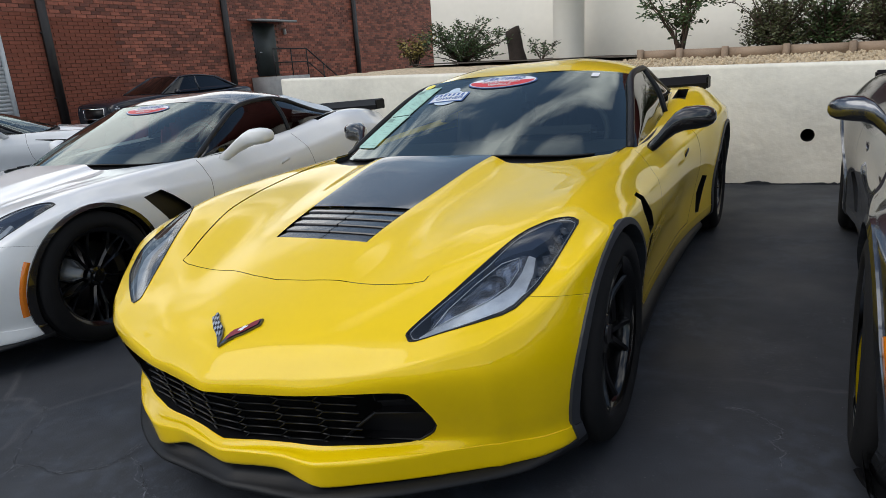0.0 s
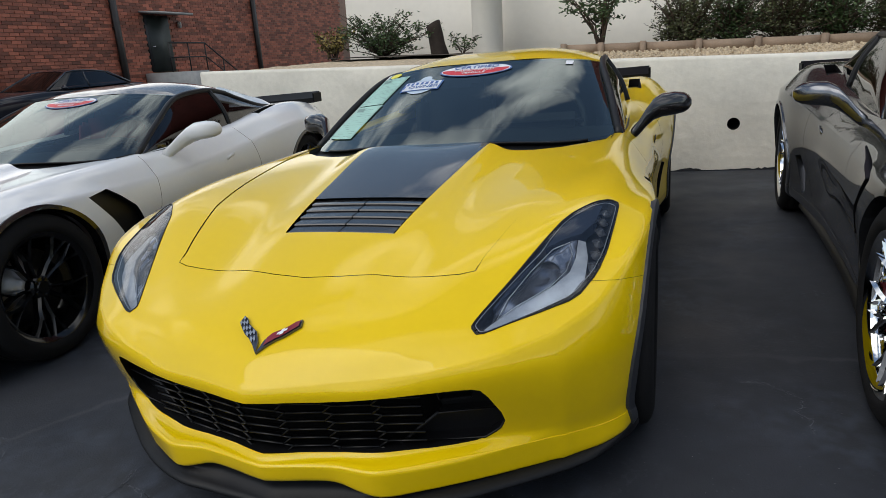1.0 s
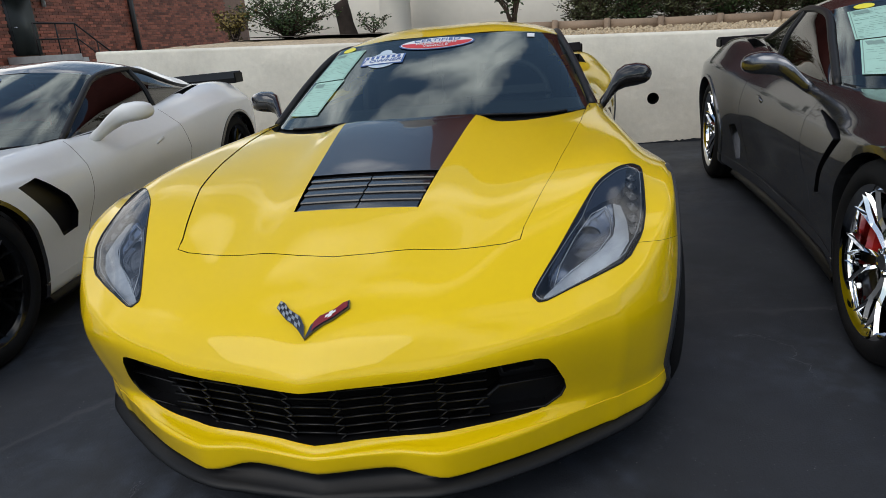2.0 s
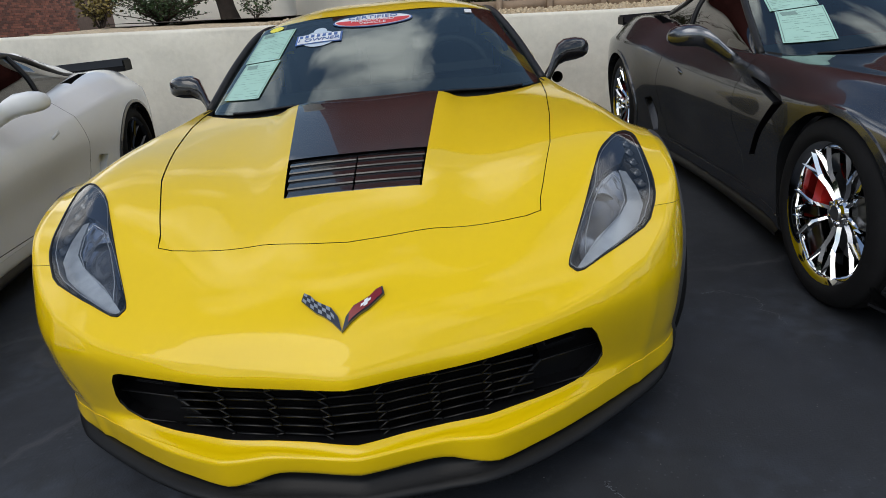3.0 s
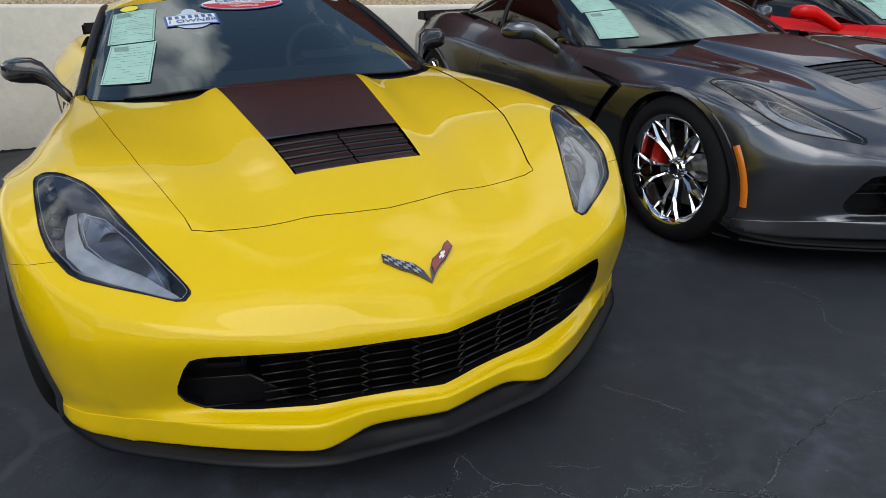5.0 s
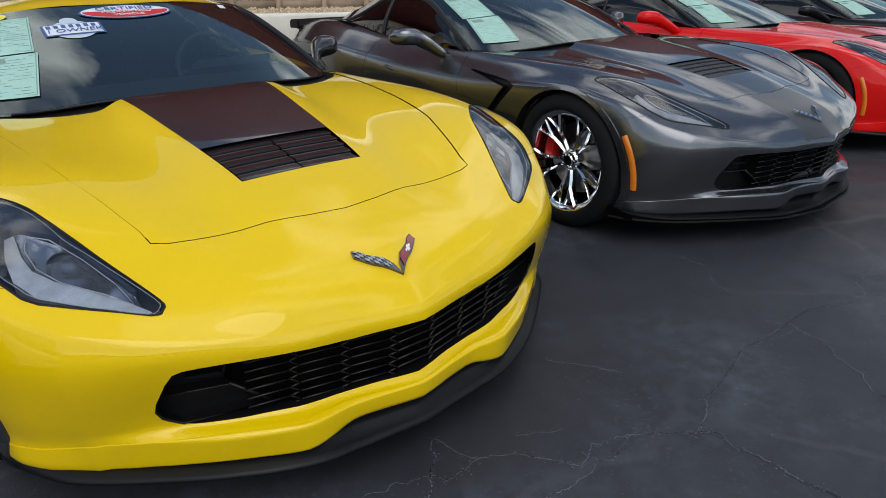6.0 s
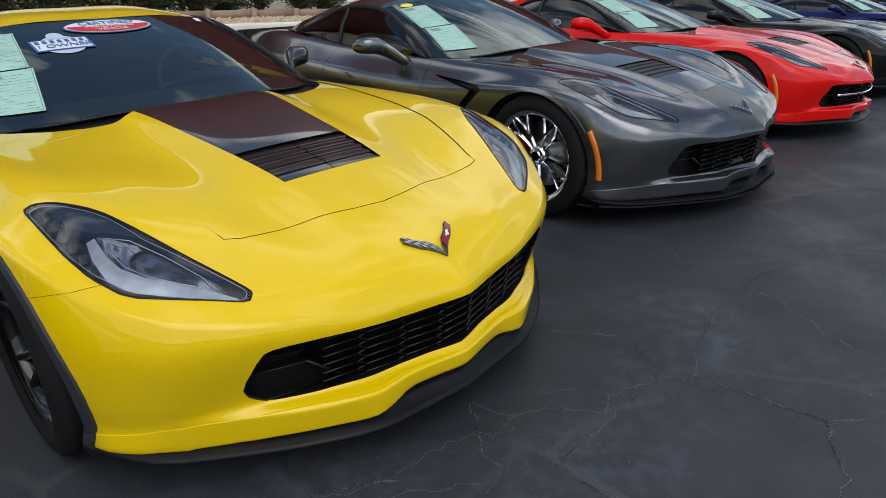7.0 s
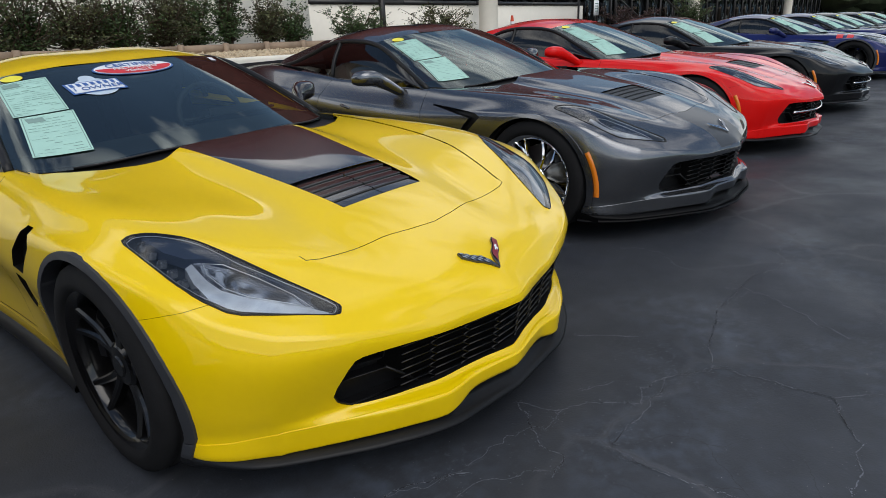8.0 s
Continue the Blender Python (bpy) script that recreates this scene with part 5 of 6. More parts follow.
def asphalt():
    """Sealed asphalt: dark tone in patches, fine stone relief, branching cracks with pale dusty edges and small bright chips."""
    m = mat("asphalt", (0.0225, 0.0257, 0.0328), 0.62, vary=0.35, scale=0.9, bump=0.16, bump_scale=150)
    nt = m.node_tree
    b = nt.nodes["Principled BSDF"]
    co = next(n for n in nt.nodes if n.type == "TEX_COORD")
    warp = nt.nodes.new("ShaderNodeTexNoise")
    warp.inputs["Scale"].default_value, warp.inputs["Detail"].default_value = 3.0, 6
    vec = nt.nodes.new("ShaderNodeVectorMath")
    vec.operation = "MULTIPLY_ADD"
    vec.inputs[1].default_value = (0.30, 0.30, 0.0)
    nt.links.new(co.outputs["Object"], warp.inputs["Vector"])
    nt.links.new(warp.outputs["Color"], vec.inputs[0])
    nt.links.new(co.outputs["Object"], vec.inputs[2])

    def edge(scale, near, far):
        v = nt.nodes.new("ShaderNodeTexVoronoi")
        v.feature, v.voronoi_dimensions = "DISTANCE_TO_EDGE", "2D"
        v.inputs["Scale"].default_value = scale
        r = nt.nodes.new("ShaderNodeMapRange")
        r.inputs["From Min"].default_value, r.inputs["From Max"].default_value = near, far
        r.inputs["To Min"].default_value, r.inputs["To Max"].default_value = 1.0, 0.0
        nt.links.new(vec.outputs[0], v.inputs["Vector"])
        nt.links.new(v.outputs["Distance"], r.inputs["Value"])
        return r.outputs[0]

    def patch(scale, lo, hi):
        n = nt.nodes.new("ShaderNodeTexNoise")
        n.inputs["Scale"].default_value, n.inputs["Detail"].default_value = scale, 4
        r = nt.nodes.new("ShaderNodeMapRange")
        r.inputs["From Min"].default_value, r.inputs["From Max"].default_value = lo, hi
        nt.links.new(co.outputs["Object"], n.inputs["Vector"])
        nt.links.new(n.outputs["Fac"], r.inputs["Value"])
        return r.outputs[0]

    def times(a, c):
        n = nt.nodes.new("ShaderNodeMath")
        n.operation = "MULTIPLY"
        nt.links.new(a, n.inputs[0])
        if isinstance(c, float):
            n.inputs[1].default_value = c
        else:
            nt.links.new(c, n.inputs[1])
        return n.outputs[0]

    def lay(under, color, fac):
        n = nt.nodes.new("ShaderNodeMix")
        n.data_type = "RGBA"
        n.inputs[7].default_value = (*color, 1)
        nt.links.new(fac, n.inputs[0])
        nt.links.new(under, n.inputs[6])
        return n.outputs[2]
    base = b.inputs["Base Color"].links[0].from_socket
    where = patch(0.55, 0.46, 0.60)
    dust = times(times(edge(1.15, 0.0, 0.030), where), 0.30)
    c = lay(base, (0.13, 0.13, 0.14), dust)
    c = lay(c, (0.060, 0.074, 0.100), times(times(patch(1.6, 0.48, 0.70), patch(16.0, 0.42, 0.72)), 0.75))
    c = lay(c, (0.10, 0.11, 0.13), times(times(patch(2.6, 0.52, 0.66), patch(55.0, 0.56, 0.72)), 0.3))
    chips = nt.nodes.new("ShaderNodeTexVoronoi")
    chips.voronoi_dimensions = "2D"
    chips.inputs["Scale"].default_value = 26
    chip = nt.nodes.new("ShaderNodeMapRange")
    chip.inputs["From Min"].default_value, chip.inputs["From Max"].default_value = 0.05, 0.09
    chip.inputs["To Min"].default_value, chip.inputs["To Max"].default_value = 1.0, 0.0
    nt.links.new(co.outputs["Object"], chips.inputs["Vector"])
    nt.links.new(chips.outputs["Distance"], chip.inputs["Value"])
    c = lay(c, (0.07, 0.075, 0.085), times(times(chip.outputs[0], patch(9.0, 0.50, 0.64)), 0.5))
    crack = times(times(edge(1.15, 0.0015, 0.006), where), 0.25)
    c = lay(c, (0.006, 0.006, 0.007), crack)
    fine = times(edge(4.2, 0.001, 0.008), patch(0.9, 0.56, 0.66))
    c = lay(c, (0.008, 0.008, 0.009), times(fine, 0.6))
    nt.links.new(c, b.inputs["Base Color"])
    bump = next(n for n in nt.nodes if n.type == "BUMP")
    dig = nt.nodes.new("ShaderNodeBump")
    dig.invert = True
    dig.inputs["Strength"].default_value, dig.inputs["Distance"].default_value = 0.3, 0.004
    nt.links.new(crack, dig.inputs["Height"])
    nt.links.new(bump.outputs[0], dig.inputs["Normal"])
    nt.links.new(dig.outputs[0], b.inputs["Normal"])
    rr = nt.nodes.new("ShaderNodeMapRange")
    rr.inputs["To Min"].default_value, rr.inputs["To Max"].default_value = 0.48, 0.78
    nt.links.new(patch(2.2, 0.3, 0.7), rr.inputs["Value"])
    nt.links.new(rr.outputs[0], b.inputs["Roughness"])
    return m


ASPHALT = asphalt()
STUCCO = mat("cream_stucco", (0.76, 0.725, 0.63), 0.85, vary=0.14, scale=1.6, bump=0.9, bump_scale=10)
CREAM = mat("cream_wall_paint", (0.81, 0.765, 0.67), 0.8, vary=0.07, scale=0.6, bump=0.2, bump_scale=18)
MORTAR = mat("mortar", (0.27, 0.17, 0.125), 0.9, vary=0.2, scale=6, bump=0.3, bump_scale=40)
BRICK = mat("red_brick", (0.285, 0.086, 0.050), 0.85, vary=0.28, scale=4, bump=0.3, bump_scale=60, each=0.5)
BRICK_FAR = mat("dark_red_brick", (0.13, 0.030, 0.024), 0.85, vary=0.3, scale=3, bump=0.3, bump_scale=30)
GRAVEL = mat("tan_gravel", (0.50, 0.40, 0.27), 0.9, vary=0.45, scale=22, bump=0.8, bump_scale=45)
SOIL = mat("dark_soil", (0.06, 0.045, 0.03), 0.95, vary=0.4, scale=8, bump=0.6, bump_scale=25)
TIMBER = mat("weathered_timber", (0.30, 0.22, 0.155), 0.85, vary=0.35, scale=5, bump=0.5, bump_scale=35, each=0.4)
PIPE = mat("dark_brown_metal", (0.025, 0.020, 0.018), 0.5, vary=0.2)
IRON = mat("black_iron", (0.018, 0.017, 0.017), 0.5, vary=0.2)
DOOR_GREEN = mat("dark_green_door", (0.022, 0.028, 0.026), 0.5, vary=0.15)
CONCRETE = mat("pale_concrete", (0.42, 0.41, 0.39), 0.85, vary=0.15, bump=0.3)
SHUTTER = mat("white_shutter_paint", (0.62, 0.63, 0.63), 0.5, vary=0.08)
FRAME_DARK = mat("dark_window_frame", (0.022, 0.022, 0.024), 0.4, vary=0.1)
PANE_DARK = glass("building_glass", (0.25, 0.28, 0.30))
BARK = mat("brown_bark", (0.07, 0.045, 0.03), 0.9, vary=0.3, scale=12, bump=0.7, bump_scale=40)
STUMP_BARK = mat("charred_stump_bark", (0.030, 0.020, 0.014), 0.9, vary=0.4, scale=14, bump=0.8, bump_scale=30)


def leaf_mat(name, color, each=0.35):
    m = mat(name, color, 0.55, vary=each, scale=7.0)
    nt = m.node_tree
    b = nt.nodes["Principled BSDF"]
    geo = nt.nodes.new("ShaderNodeNewGeometry")
    hue = nt.nodes.new("ShaderNodeHueSaturation")
    src = b.inputs["Base Color"].links[0].from_socket
    val = nt.nodes.new("ShaderNodeMapRange")
    val.inputs["To Min"].default_value, val.inputs["To Max"].default_value = 0.5, 1.7
    nt.links.new(geo.outputs["Random Per Island"], val.inputs["Value"])
    nt.links.new(val.outputs[0], hue.inputs["Value"])
    nt.links.new(src, hue.inputs["Color"])
    nt.links.new(hue.outputs[0], b.inputs["Base Color"])
    return m


LEAF = leaf_mat("dark_green_leaf", (0.042, 0.074, 0.020))
LEAF_MIX = leaf_mat("brownish_green_leaf", (0.062, 0.068, 0.024))
LEAF_GOLD = leaf_mat("yellowing_leaf", (0.20, 0.15, 0.035))

bm = bmesh.new()
xs = [-400, -100, -30] + list(np.arange(-12, 9, .5)) + [12, 30, 100, 400]
grid(bm, [[(x, y, ground_z(x)) for y in (-400, -60, -12, -4, 0, 4, 8, 60, 400)] for x in xs])
bmesh.ops.recalc_face_normals(bm, faces=bm.faces[:])
ground = new("ground", mesh("ground", bm, ASPHALT))
tagged(ground, "dark sealed asphalt with fine branching cracks", "ground", kind="structure")

# ---- retaining wall and planting bed ----


def wall_top(x):
    return float(np.interp(x, [-4.2, 0, 2, 6, 60], [1.13, 1.055, 1.02, 1.0, 1.0]))


def retaining_wall():
    """A stucco wall with a slightly uneven face, a rounded top edge and a drain hole."""
    xs = np.concatenate([np.linspace(-4.12, 4, 66), np.linspace(4.5, 12, 16), [20, 40, 60]])
    bm = bmesh.new()
    rows = []
    for x in xs:
        t, g = wall_top(x), ground_z(x) - .1
        wob = [.012 * noise.noise(Vector((x * 1.7, z * 3, 0))) + .004 * noise.noise(Vector((x * 7, z * 9, 3))) for z in range(9)]
        face = [(x, 5.20 + wob[k], g + (t - .03 - g) * k / 7) for k in range(8)]
        rows.append(face + [(x, 5.205, t - .008), (x, 5.23, t), (x, 5.40, t), (x, 5.43, t - .01), (x, 5.44, t - .3)])
    vs = grid(bm, rows)
    end = [v for v in vs[0]]
    bm.faces.new(end)
    bmesh.ops.recalc_face_normals(bm, faces=bm.faces[:])
    hole = [(1.445 + .052 * math.cos(2 * math.pi * k / 20), .455 + .052 * math.sin(2 * math.pi * k / 20)) for k in range(20)]
    bmesh.ops.delete(bm, geom=cut(bm, hole, (0, 2), lambda c: c.y < 5.3), context="FACES")
    return bm


wall = new("retaining_wall", mesh("retaining_wall", retaining_wall(), STUCCO))
tagged(wall, "cream stucco retaining wall behind the parked cars", "wall", kind="structure")
drain = lathe([(0, .056), (-.004, .050), (.004, .045), (.18, .045), (.18, .001)], 24)
drain.transform(pose(1.445, 5.205, .455, 0, 0, 90))
tagged(new("drain_hole", mesh("drain_hole", drain, MATTE)), "round dark drain hole in the stucco wall", "drain", kind="structure")

# asphalt sealer splashed unevenly up the foot of the wall
bm = bmesh.new()
grid(bm, [[(x, 5.183, ground_z(x) - .02), (x, 5.181, ground_z(x) + .008 + .05 * max(0, noise.noise(Vector((x * 4.1, 2, 0)))) + .022 * abs(noise.noise(Vector((x * 23, 5, 0)))))] for x in np.linspace(-4.1, 8, 500)])
bmesh.ops.recalc_face_normals(bm, faces=bm.faces[:])
tagged(new("trim_wall_foot", mesh("trim_wall_foot", bm, ASPHALT)), "uneven dark edge of asphalt sealer along the wall foot", "trim", kind="structure")

bm = bmesh.new()
rows = []
for x in np.concatenate([np.linspace(-4.1, 8, 90), [12, 20, 60]]):
    rows.append([(x, y, wall_top(x) - .03 + (.05 if y > 5.5 else 0) * min((y - 5.4) / 2.2, 1.4) + .018 * noise.noise(Vector((x * 6, y * 6, 0)))) for y in np.concatenate([np.linspace(5.38, 7.7, 16), [8.5, 9.5, 10.7]])])
grid(bm, rows)
bmesh.ops.recalc_face_normals(bm, faces=bm.faces[:])
tagged(new("planting_bed", mesh("planting_bed", bm, GRAVEL)), "tan gravel planting bed above the retaining wall", "gravel bed", kind="structure")
bm = bmesh.new()
grid(bm, [[(x, y, wall_top(x) + .075 + .02 * noise.noise(Vector((x * 3, y * 3, 1)))) for y in (7.78, 8.4, 9.2, 10.65)] for x in np.concatenate([np.linspace(-4.1, 12, 50), [20, 60]])])
bmesh.ops.recalc_face_normals(bm, faces=bm.faces[:])
tagged(new("soil_bed", mesh("soil_bed", bm, SOIL)), "dark soil behind the timber edging", "soil", kind="structure")
# loose stones on the bed
bm = bmesh.new()
rnd = random.Random(5)
for _ in range(2600):
    x, y = rnd.uniform(-1.5, 6.5), rnd.uniform(5.42, 7.66)
    o = bmesh.new()
    bmesh.ops.create_icosphere(o, subdivisions=1, radius=1)
    r = rnd.uniform(.010, .026)
    o.transform(Matrix.Translation((x, y, wall_top(x) - .03 + .05 * min((y - 5.4) / 2.2, 1.4) + .012)) @ Euler((rnd.random() * 3, rnd.random() * 3, rnd.random() * 3)).to_matrix().to_4x4() @ Matrix.Diagonal((r * 1.3, r, r * .6, 1)))
    join(bm, o)
stones = new("gravel", mesh("gravel", bm, GRAVEL, smooth=False))
tagged(stones, "loose tan gravel stones on the bed", "gravel", kind="stuff")

# timber edging: boards between short posts
edging = thing("timber_edging", pose(0, 0, 0), "low weathered timber edging with short posts", "edging")
xs = [-.42, .05, .56, 1.21, 1.86, 2.55, 3.2, 3.9, 4.6, 5.3, 6.0, 6.7]
for a, b in zip(xs, xs[1:]):
    za, zb = wall_top(a) + .07, wall_top(b) + .07
    part("board", box(b - a - .06, .045, .115, Matrix.Translation(((a + b) / 2, 7.74, (za + zb) / 2 + .01)) @ Matrix.Rotation(-math.atan2(zb - za, b - a), 4, "Y") @ pose(0, 0, 0, random.uniform(-3, 3)), .006), TIMBER, edging)
for x in xs:
    part("post", box(.075, .065, .21, pose(x, 7.72, wall_top(x) + .05, 0, random.uniform(-3, 3)), .006), TIMBER, edging)

# ---- plants ----


def leaf(bm, p, way, size, rnd):
    """One pointed leaf: four corners, folded a little along its rib."""
    way = way.normalized()
    side = way.cross(Vector((rnd.uniform(-1, 1), rnd.uniform(-1, 1), rnd.uniform(-1, 1)))).normalized()
    up = way.cross(side)
    a, b = p + way * size, p + way * size * .5 + up * size * .06
    vs = [bm.verts.new(q) for q in (p, b + side * size * .26, a, b - side * size * .26)]
    bm.faces.new(vs)


def shrub(x, y, z, wide, tall, stems, leaves, seed, material, label, size=.045, droop=.25, deep=None, low=.55):
    """A shrub of arching stems with leaves along their twigs."""
    rnd = random.Random(seed)
    root = thing("shrub", pose(x, y, z), label, "shrub", "shrubs in the bed")
    wood, crown = bmesh.new(), bmesh.new()
    lines = []
    for k in range(stems):
        a = rnd.uniform(0, 2 * math.pi)
        f = rnd.random()
        reach, top = wide * (.25 + .75 * rnd.random()), tall * (low + (1 - low) * f)
        sq = (deep or wide) / wide
        pts = []
        for t in np.linspace(0, 1, 7):
            pts.append(Vector((math.cos(a) * reach * t ** 1.2 + rnd.gauss(0, .02), math.sin(a) * reach * sq * t ** 1.2 + rnd.gauss(0, .02), top * t * (1 - droop * t * reach / wide))))
        tube(pts, [.012 * (1 - .8 * i / 6) * (tall / 1.2 + .3) for i in range(7)], 5, wood)
        lines.append(pts)
        for _ in range(3):
            i = rnd.randint(2, 5)
            d = Vector((rnd.gauss(0, 1), rnd.gauss(0, 1), rnd.uniform(-.1, .9))).normalized() * tall * rnd.uniform(.12, .3)
            twig = [pts[i], pts[i] + d * .5 + Vector((0, 0, .02)), pts[i] + d]
            tube(twig, [.005, .004, .002], 4, wood)
            lines.append(twig)
    for _ in range(leaves):
        ln = rnd.choice(lines)
        t = rnd.uniform(.2, 1) * (len(ln) - 1)
        i = min(int(t), len(ln) - 2)
        p = ln[i].lerp(ln[i + 1], t - i) + Vector((rnd.gauss(0, 1), rnd.gauss(0, 1), rnd.gauss(0, 1))) * .028
        leaf(crown, p, Vector((rnd.gauss(0, 1), rnd.gauss(0, 1), rnd.uniform(-.6, .8))), size * rnd.uniform(.6, 1.3), rnd)
    part("stem", wood, BARK, root)
    part("crown", mesh("crown", crown, material, smooth=False), material, root)
    return root


DENSE = "dense dark green shrub with small leaves"
shrub(-3.6, 9.1, 1.15, 1.1, 1.0, 50, 4200, 11, LEAF, "spreading green shrub with thin stems", .05, .35, low=.2)
shrub(-4.4, 8.9, 1.12, .5, .75, 14, 520, 12, LEAF_GOLD, "small shrub with yellowing leaves", .07)
shrub(-2.25, 9.2, 1.13, .30, .42, 10, 240, 13, LEAF, "small sparse green seedling", .05)
shrub(.02, 8.05, 1.12, .55, 1.35, 15, 1100, 14, LEAF, "young upright tree with curving leafy branches", .062, .1)
for k, (x, w, h) in enumerate(((1.05, .62, 1.05), (1.65, .60, 1.15), (2.25, .62, 1.1), (2.85, .60, 1.15), (3.45, .55, 1.05), (4.0, .34, 1.0))):
    shrub(x, 8.55 + .15 * (k % 2), 1.10, w, h, 60, 5200, 20 + k, LEAF if k % 2 else LEAF_MIX, DENSE, .046, .15, low=.12)
for k, (x, w, h) in enumerate(((4.55, .24, 1.2), (5.25, .55, 1.0), (5.75, .40, .8), (7.35, .80, .78), (9.75, .95, .80))):
    shrub(x, 8.6, 1.08, w, h, 44, 3400, 30 + k, (LEAF, LEAF_MIX, LEAF, LEAF, LEAF_MIX)[k], "rounded green shrub with upright twigs", .050, .15, low=.2)

shrub(21.3, 9.4, 1.05, 1.3, .9, 44, 3400, 41, leaf_mat("purplish_leaf", (0.045, 0.022, 0.022)), "low dark purplish shrub by the glazed front", .06, .15, low=.2)
shrub(27.2, 9.4, 1.05, 1.0, 1.3, 44, 3000, 42, LEAF, "bright green shrub by the glazed front", .07, .15, low=.2)


def stump_mesh():
    bm = bmesh.new()
    rows = []
    for t in np.linspace(0, 1, 9):
        ring = []
        for k in range(18):
            a = 2 * math.pi * k / 18
            r = (.135 - .035 * t) * (1 + .10 * noise.noise(Vector((math.cos(a) * 2, math.sin(a) * 2, t * 3))))
            top = .52 * t + (.05 * math.cos(a) if t == 1 else 0)
            ring.append((r * math.cos(a) - .10 * t, r * math.sin(a), top))
        rows.append(ring + ring[:1])
    grid(bm, rows)
    bmesh.ops.remove_doubles(bm, verts=bm.verts[:], dist=1e-5)
    bmesh.ops.holes_fill(bm, edges=bm.edges[:], sides=40)
    bmesh.ops.recalc_face_normals(bm, faces=bm.faces[:])
    return bm


st = new("tree_stump", mesh("tree_stump", stump_mesh(), STUMP_BARK))
st.matrix_basis = pose(-2.55, 9.0, 1.08) @ Matrix.Scale(1.08, 4)
tagged(st, "dark leaning cut tree stump in the bed", "stump")

# ---- the cream building: lower wall, glazed front, columns, brick upper storey ----
back = new("wall_north", mesh("wall_north", join(box(12.8, 8, 3.4, pose(1.44, 14.6, 1.55)), box(12.2, 8, 2.02, pose(13.94, 14.6, .86))), CREAM))
tagged(back, "cream painted building wall behind the bed", "wall", kind="structure")
upper = new("wall_north_upper", mesh("wall_north_upper", box(112, 8, 3.85, pose(54.0, 14.5, 5.185)), BRICK_FAR))
tagged(upper, "upper storey of dark red brick", "wall", kind="structure")
for k, x0 in enumerate(np.arange(7.86, 108, 2.95)):
    low = 1.87 if x0 < 19.5 else .90
    w = thing("window_%d" % (k + 1), pose(x0, 10.62, 0) @ Matrix.Translation((0, 0, low)) @ Matrix.Diagonal((1, 1, (3.25 - low) / 1.38, 1)), "dark framed window in the cream wall", "window", kind="structure")
    for dx, dz, sx, sz in ((1.475, .05, 2.95, .10), (1.475, 1.33, 2.95, .10), (.05, .69, .10, 1.2), (1.475, .69, .06, 1.2)):
        part("window_frame", box(sx, .10, sz, pose(dx, 0, dz), .006), FRAME_DARK, w)
    for dx in (.77, 2.18):
        part("pane", box(1.36, .012, 1.2, pose(dx, .02, .69)), PANE_DARK, w)
    # near-black sheet: the shade of the room behind the panes, put in as colour
    part("room_shade", box(2.95, .05, 1.4, pose(1.475, 1.6, .69)), CABIN, w)


def column(x, y, r=.255):
    bm = lathe([(-.10, r), (3.2, r), (3.2, r * 1.15), (3.3, r * 1.15)], 40)
    bm.transform(pose(0, 0, 0, 0, -90))
    ob = new("column", mesh("column", crisp(bm), CREAM))
    ob.matrix_basis = pose(x, y, 1.0)
    return tagged(ob, "round cream painted column", "column", "building columns")


for x in (-2.12, 13.3, 29.0, 46.0):
    column(x + .1, 9.9)

# small things by the glazed front
cone = thing("traffic_cone", pose(14.55, 9.9, 1.06), "orange traffic cone with a pale band", "traffic cone")
o = lathe([(0, .14), (.02, .135), (.02, .10), (.50, .03), (.50, .001)], 20)
o.transform(pose(0, 0, 0, 0, -90))
part("cone", crisp(o), mat("orange_plastic", (.55, .07, .03), .5), cone)
o = lathe([(.22, .076), (.34, .058)], 20)
o.transform(pose(0, 0, 0, 0, -90) @ Matrix.Diagonal((1, 1.02, 1.02, 1)))
part("band", o, STICKER_WHITE, cone)
post = thing("sign_post", pose(19.6, 9.9, 1.06), "small white notice on a thin post", "sign")
part("post", box(.05, .05, .9, pose(0, 0, .45), .005), IRON, post)
panel = part("panel", box(.34, .02, .48, pose(0, -.04, .70), .006), STICKER_WHITE, post)
for k in range(4):
    part("print", box(.22 - .03 * (k % 2), .004, .03, pose(0, -.053, .84 - k * .08)), INK, panel)
post = thing("dark_post", pose(9.55, 10.1, 1.05), "dark square post beside the shrubs", "post")
part("shaft", box(.11, .11, 1.1, pose(0, 0, .55), .01), IRON, post)
rail = thing("stair_rail", pose(21.0, 10.0, 1.05), "dark sloping stair handrail", "railing")
for k in range(2):
    part("rail", tube([(k * 4.5, 0, 1.25), (k * 4.5 + 2.6, 0, .35)], .035, 8), IRON, rail)
    for t in (0, .5, 1):
        part("post", tube([(k * 4.5 + 2.6 * t, 0, 0), (k * 4.5 + 2.6 * t, 0, 1.25 - .9 * t)], .03, 6), IRON, rail)

# ---- cracks, dust and grit on the asphalt ----
# main bends of the cracks; each runs unevenly from bend to bend
DARK_CRACKS = [
    [(.04, .19), (-.06, .07), (-.11, -.07), (-.22, -.09)], [(.51, -.19), (.46, -.15), (.23, -.17), (0, -.17), (-.02, -.24), (0, -.52)],
    [(.60, -.26), (.98, -.15), (1.21, -.13), (1.76, -.23), (2.26, -.17)], [(.51, -.19), (.60, -.26), (.63, -.41), (.63, -.62), (.42, -.74), (.17, -.75)],
    [(-.91, .01), (-.93, .06), (-1.17, .30), (-1.35, .38)], [(-.92, .06), (-.71, .10), (-.60, .20), (-.61, .32)], [(-.58, .25), (-.46, .21), (-.34, .12)], [(-1.38, .26), (-1.44, .32)],
]
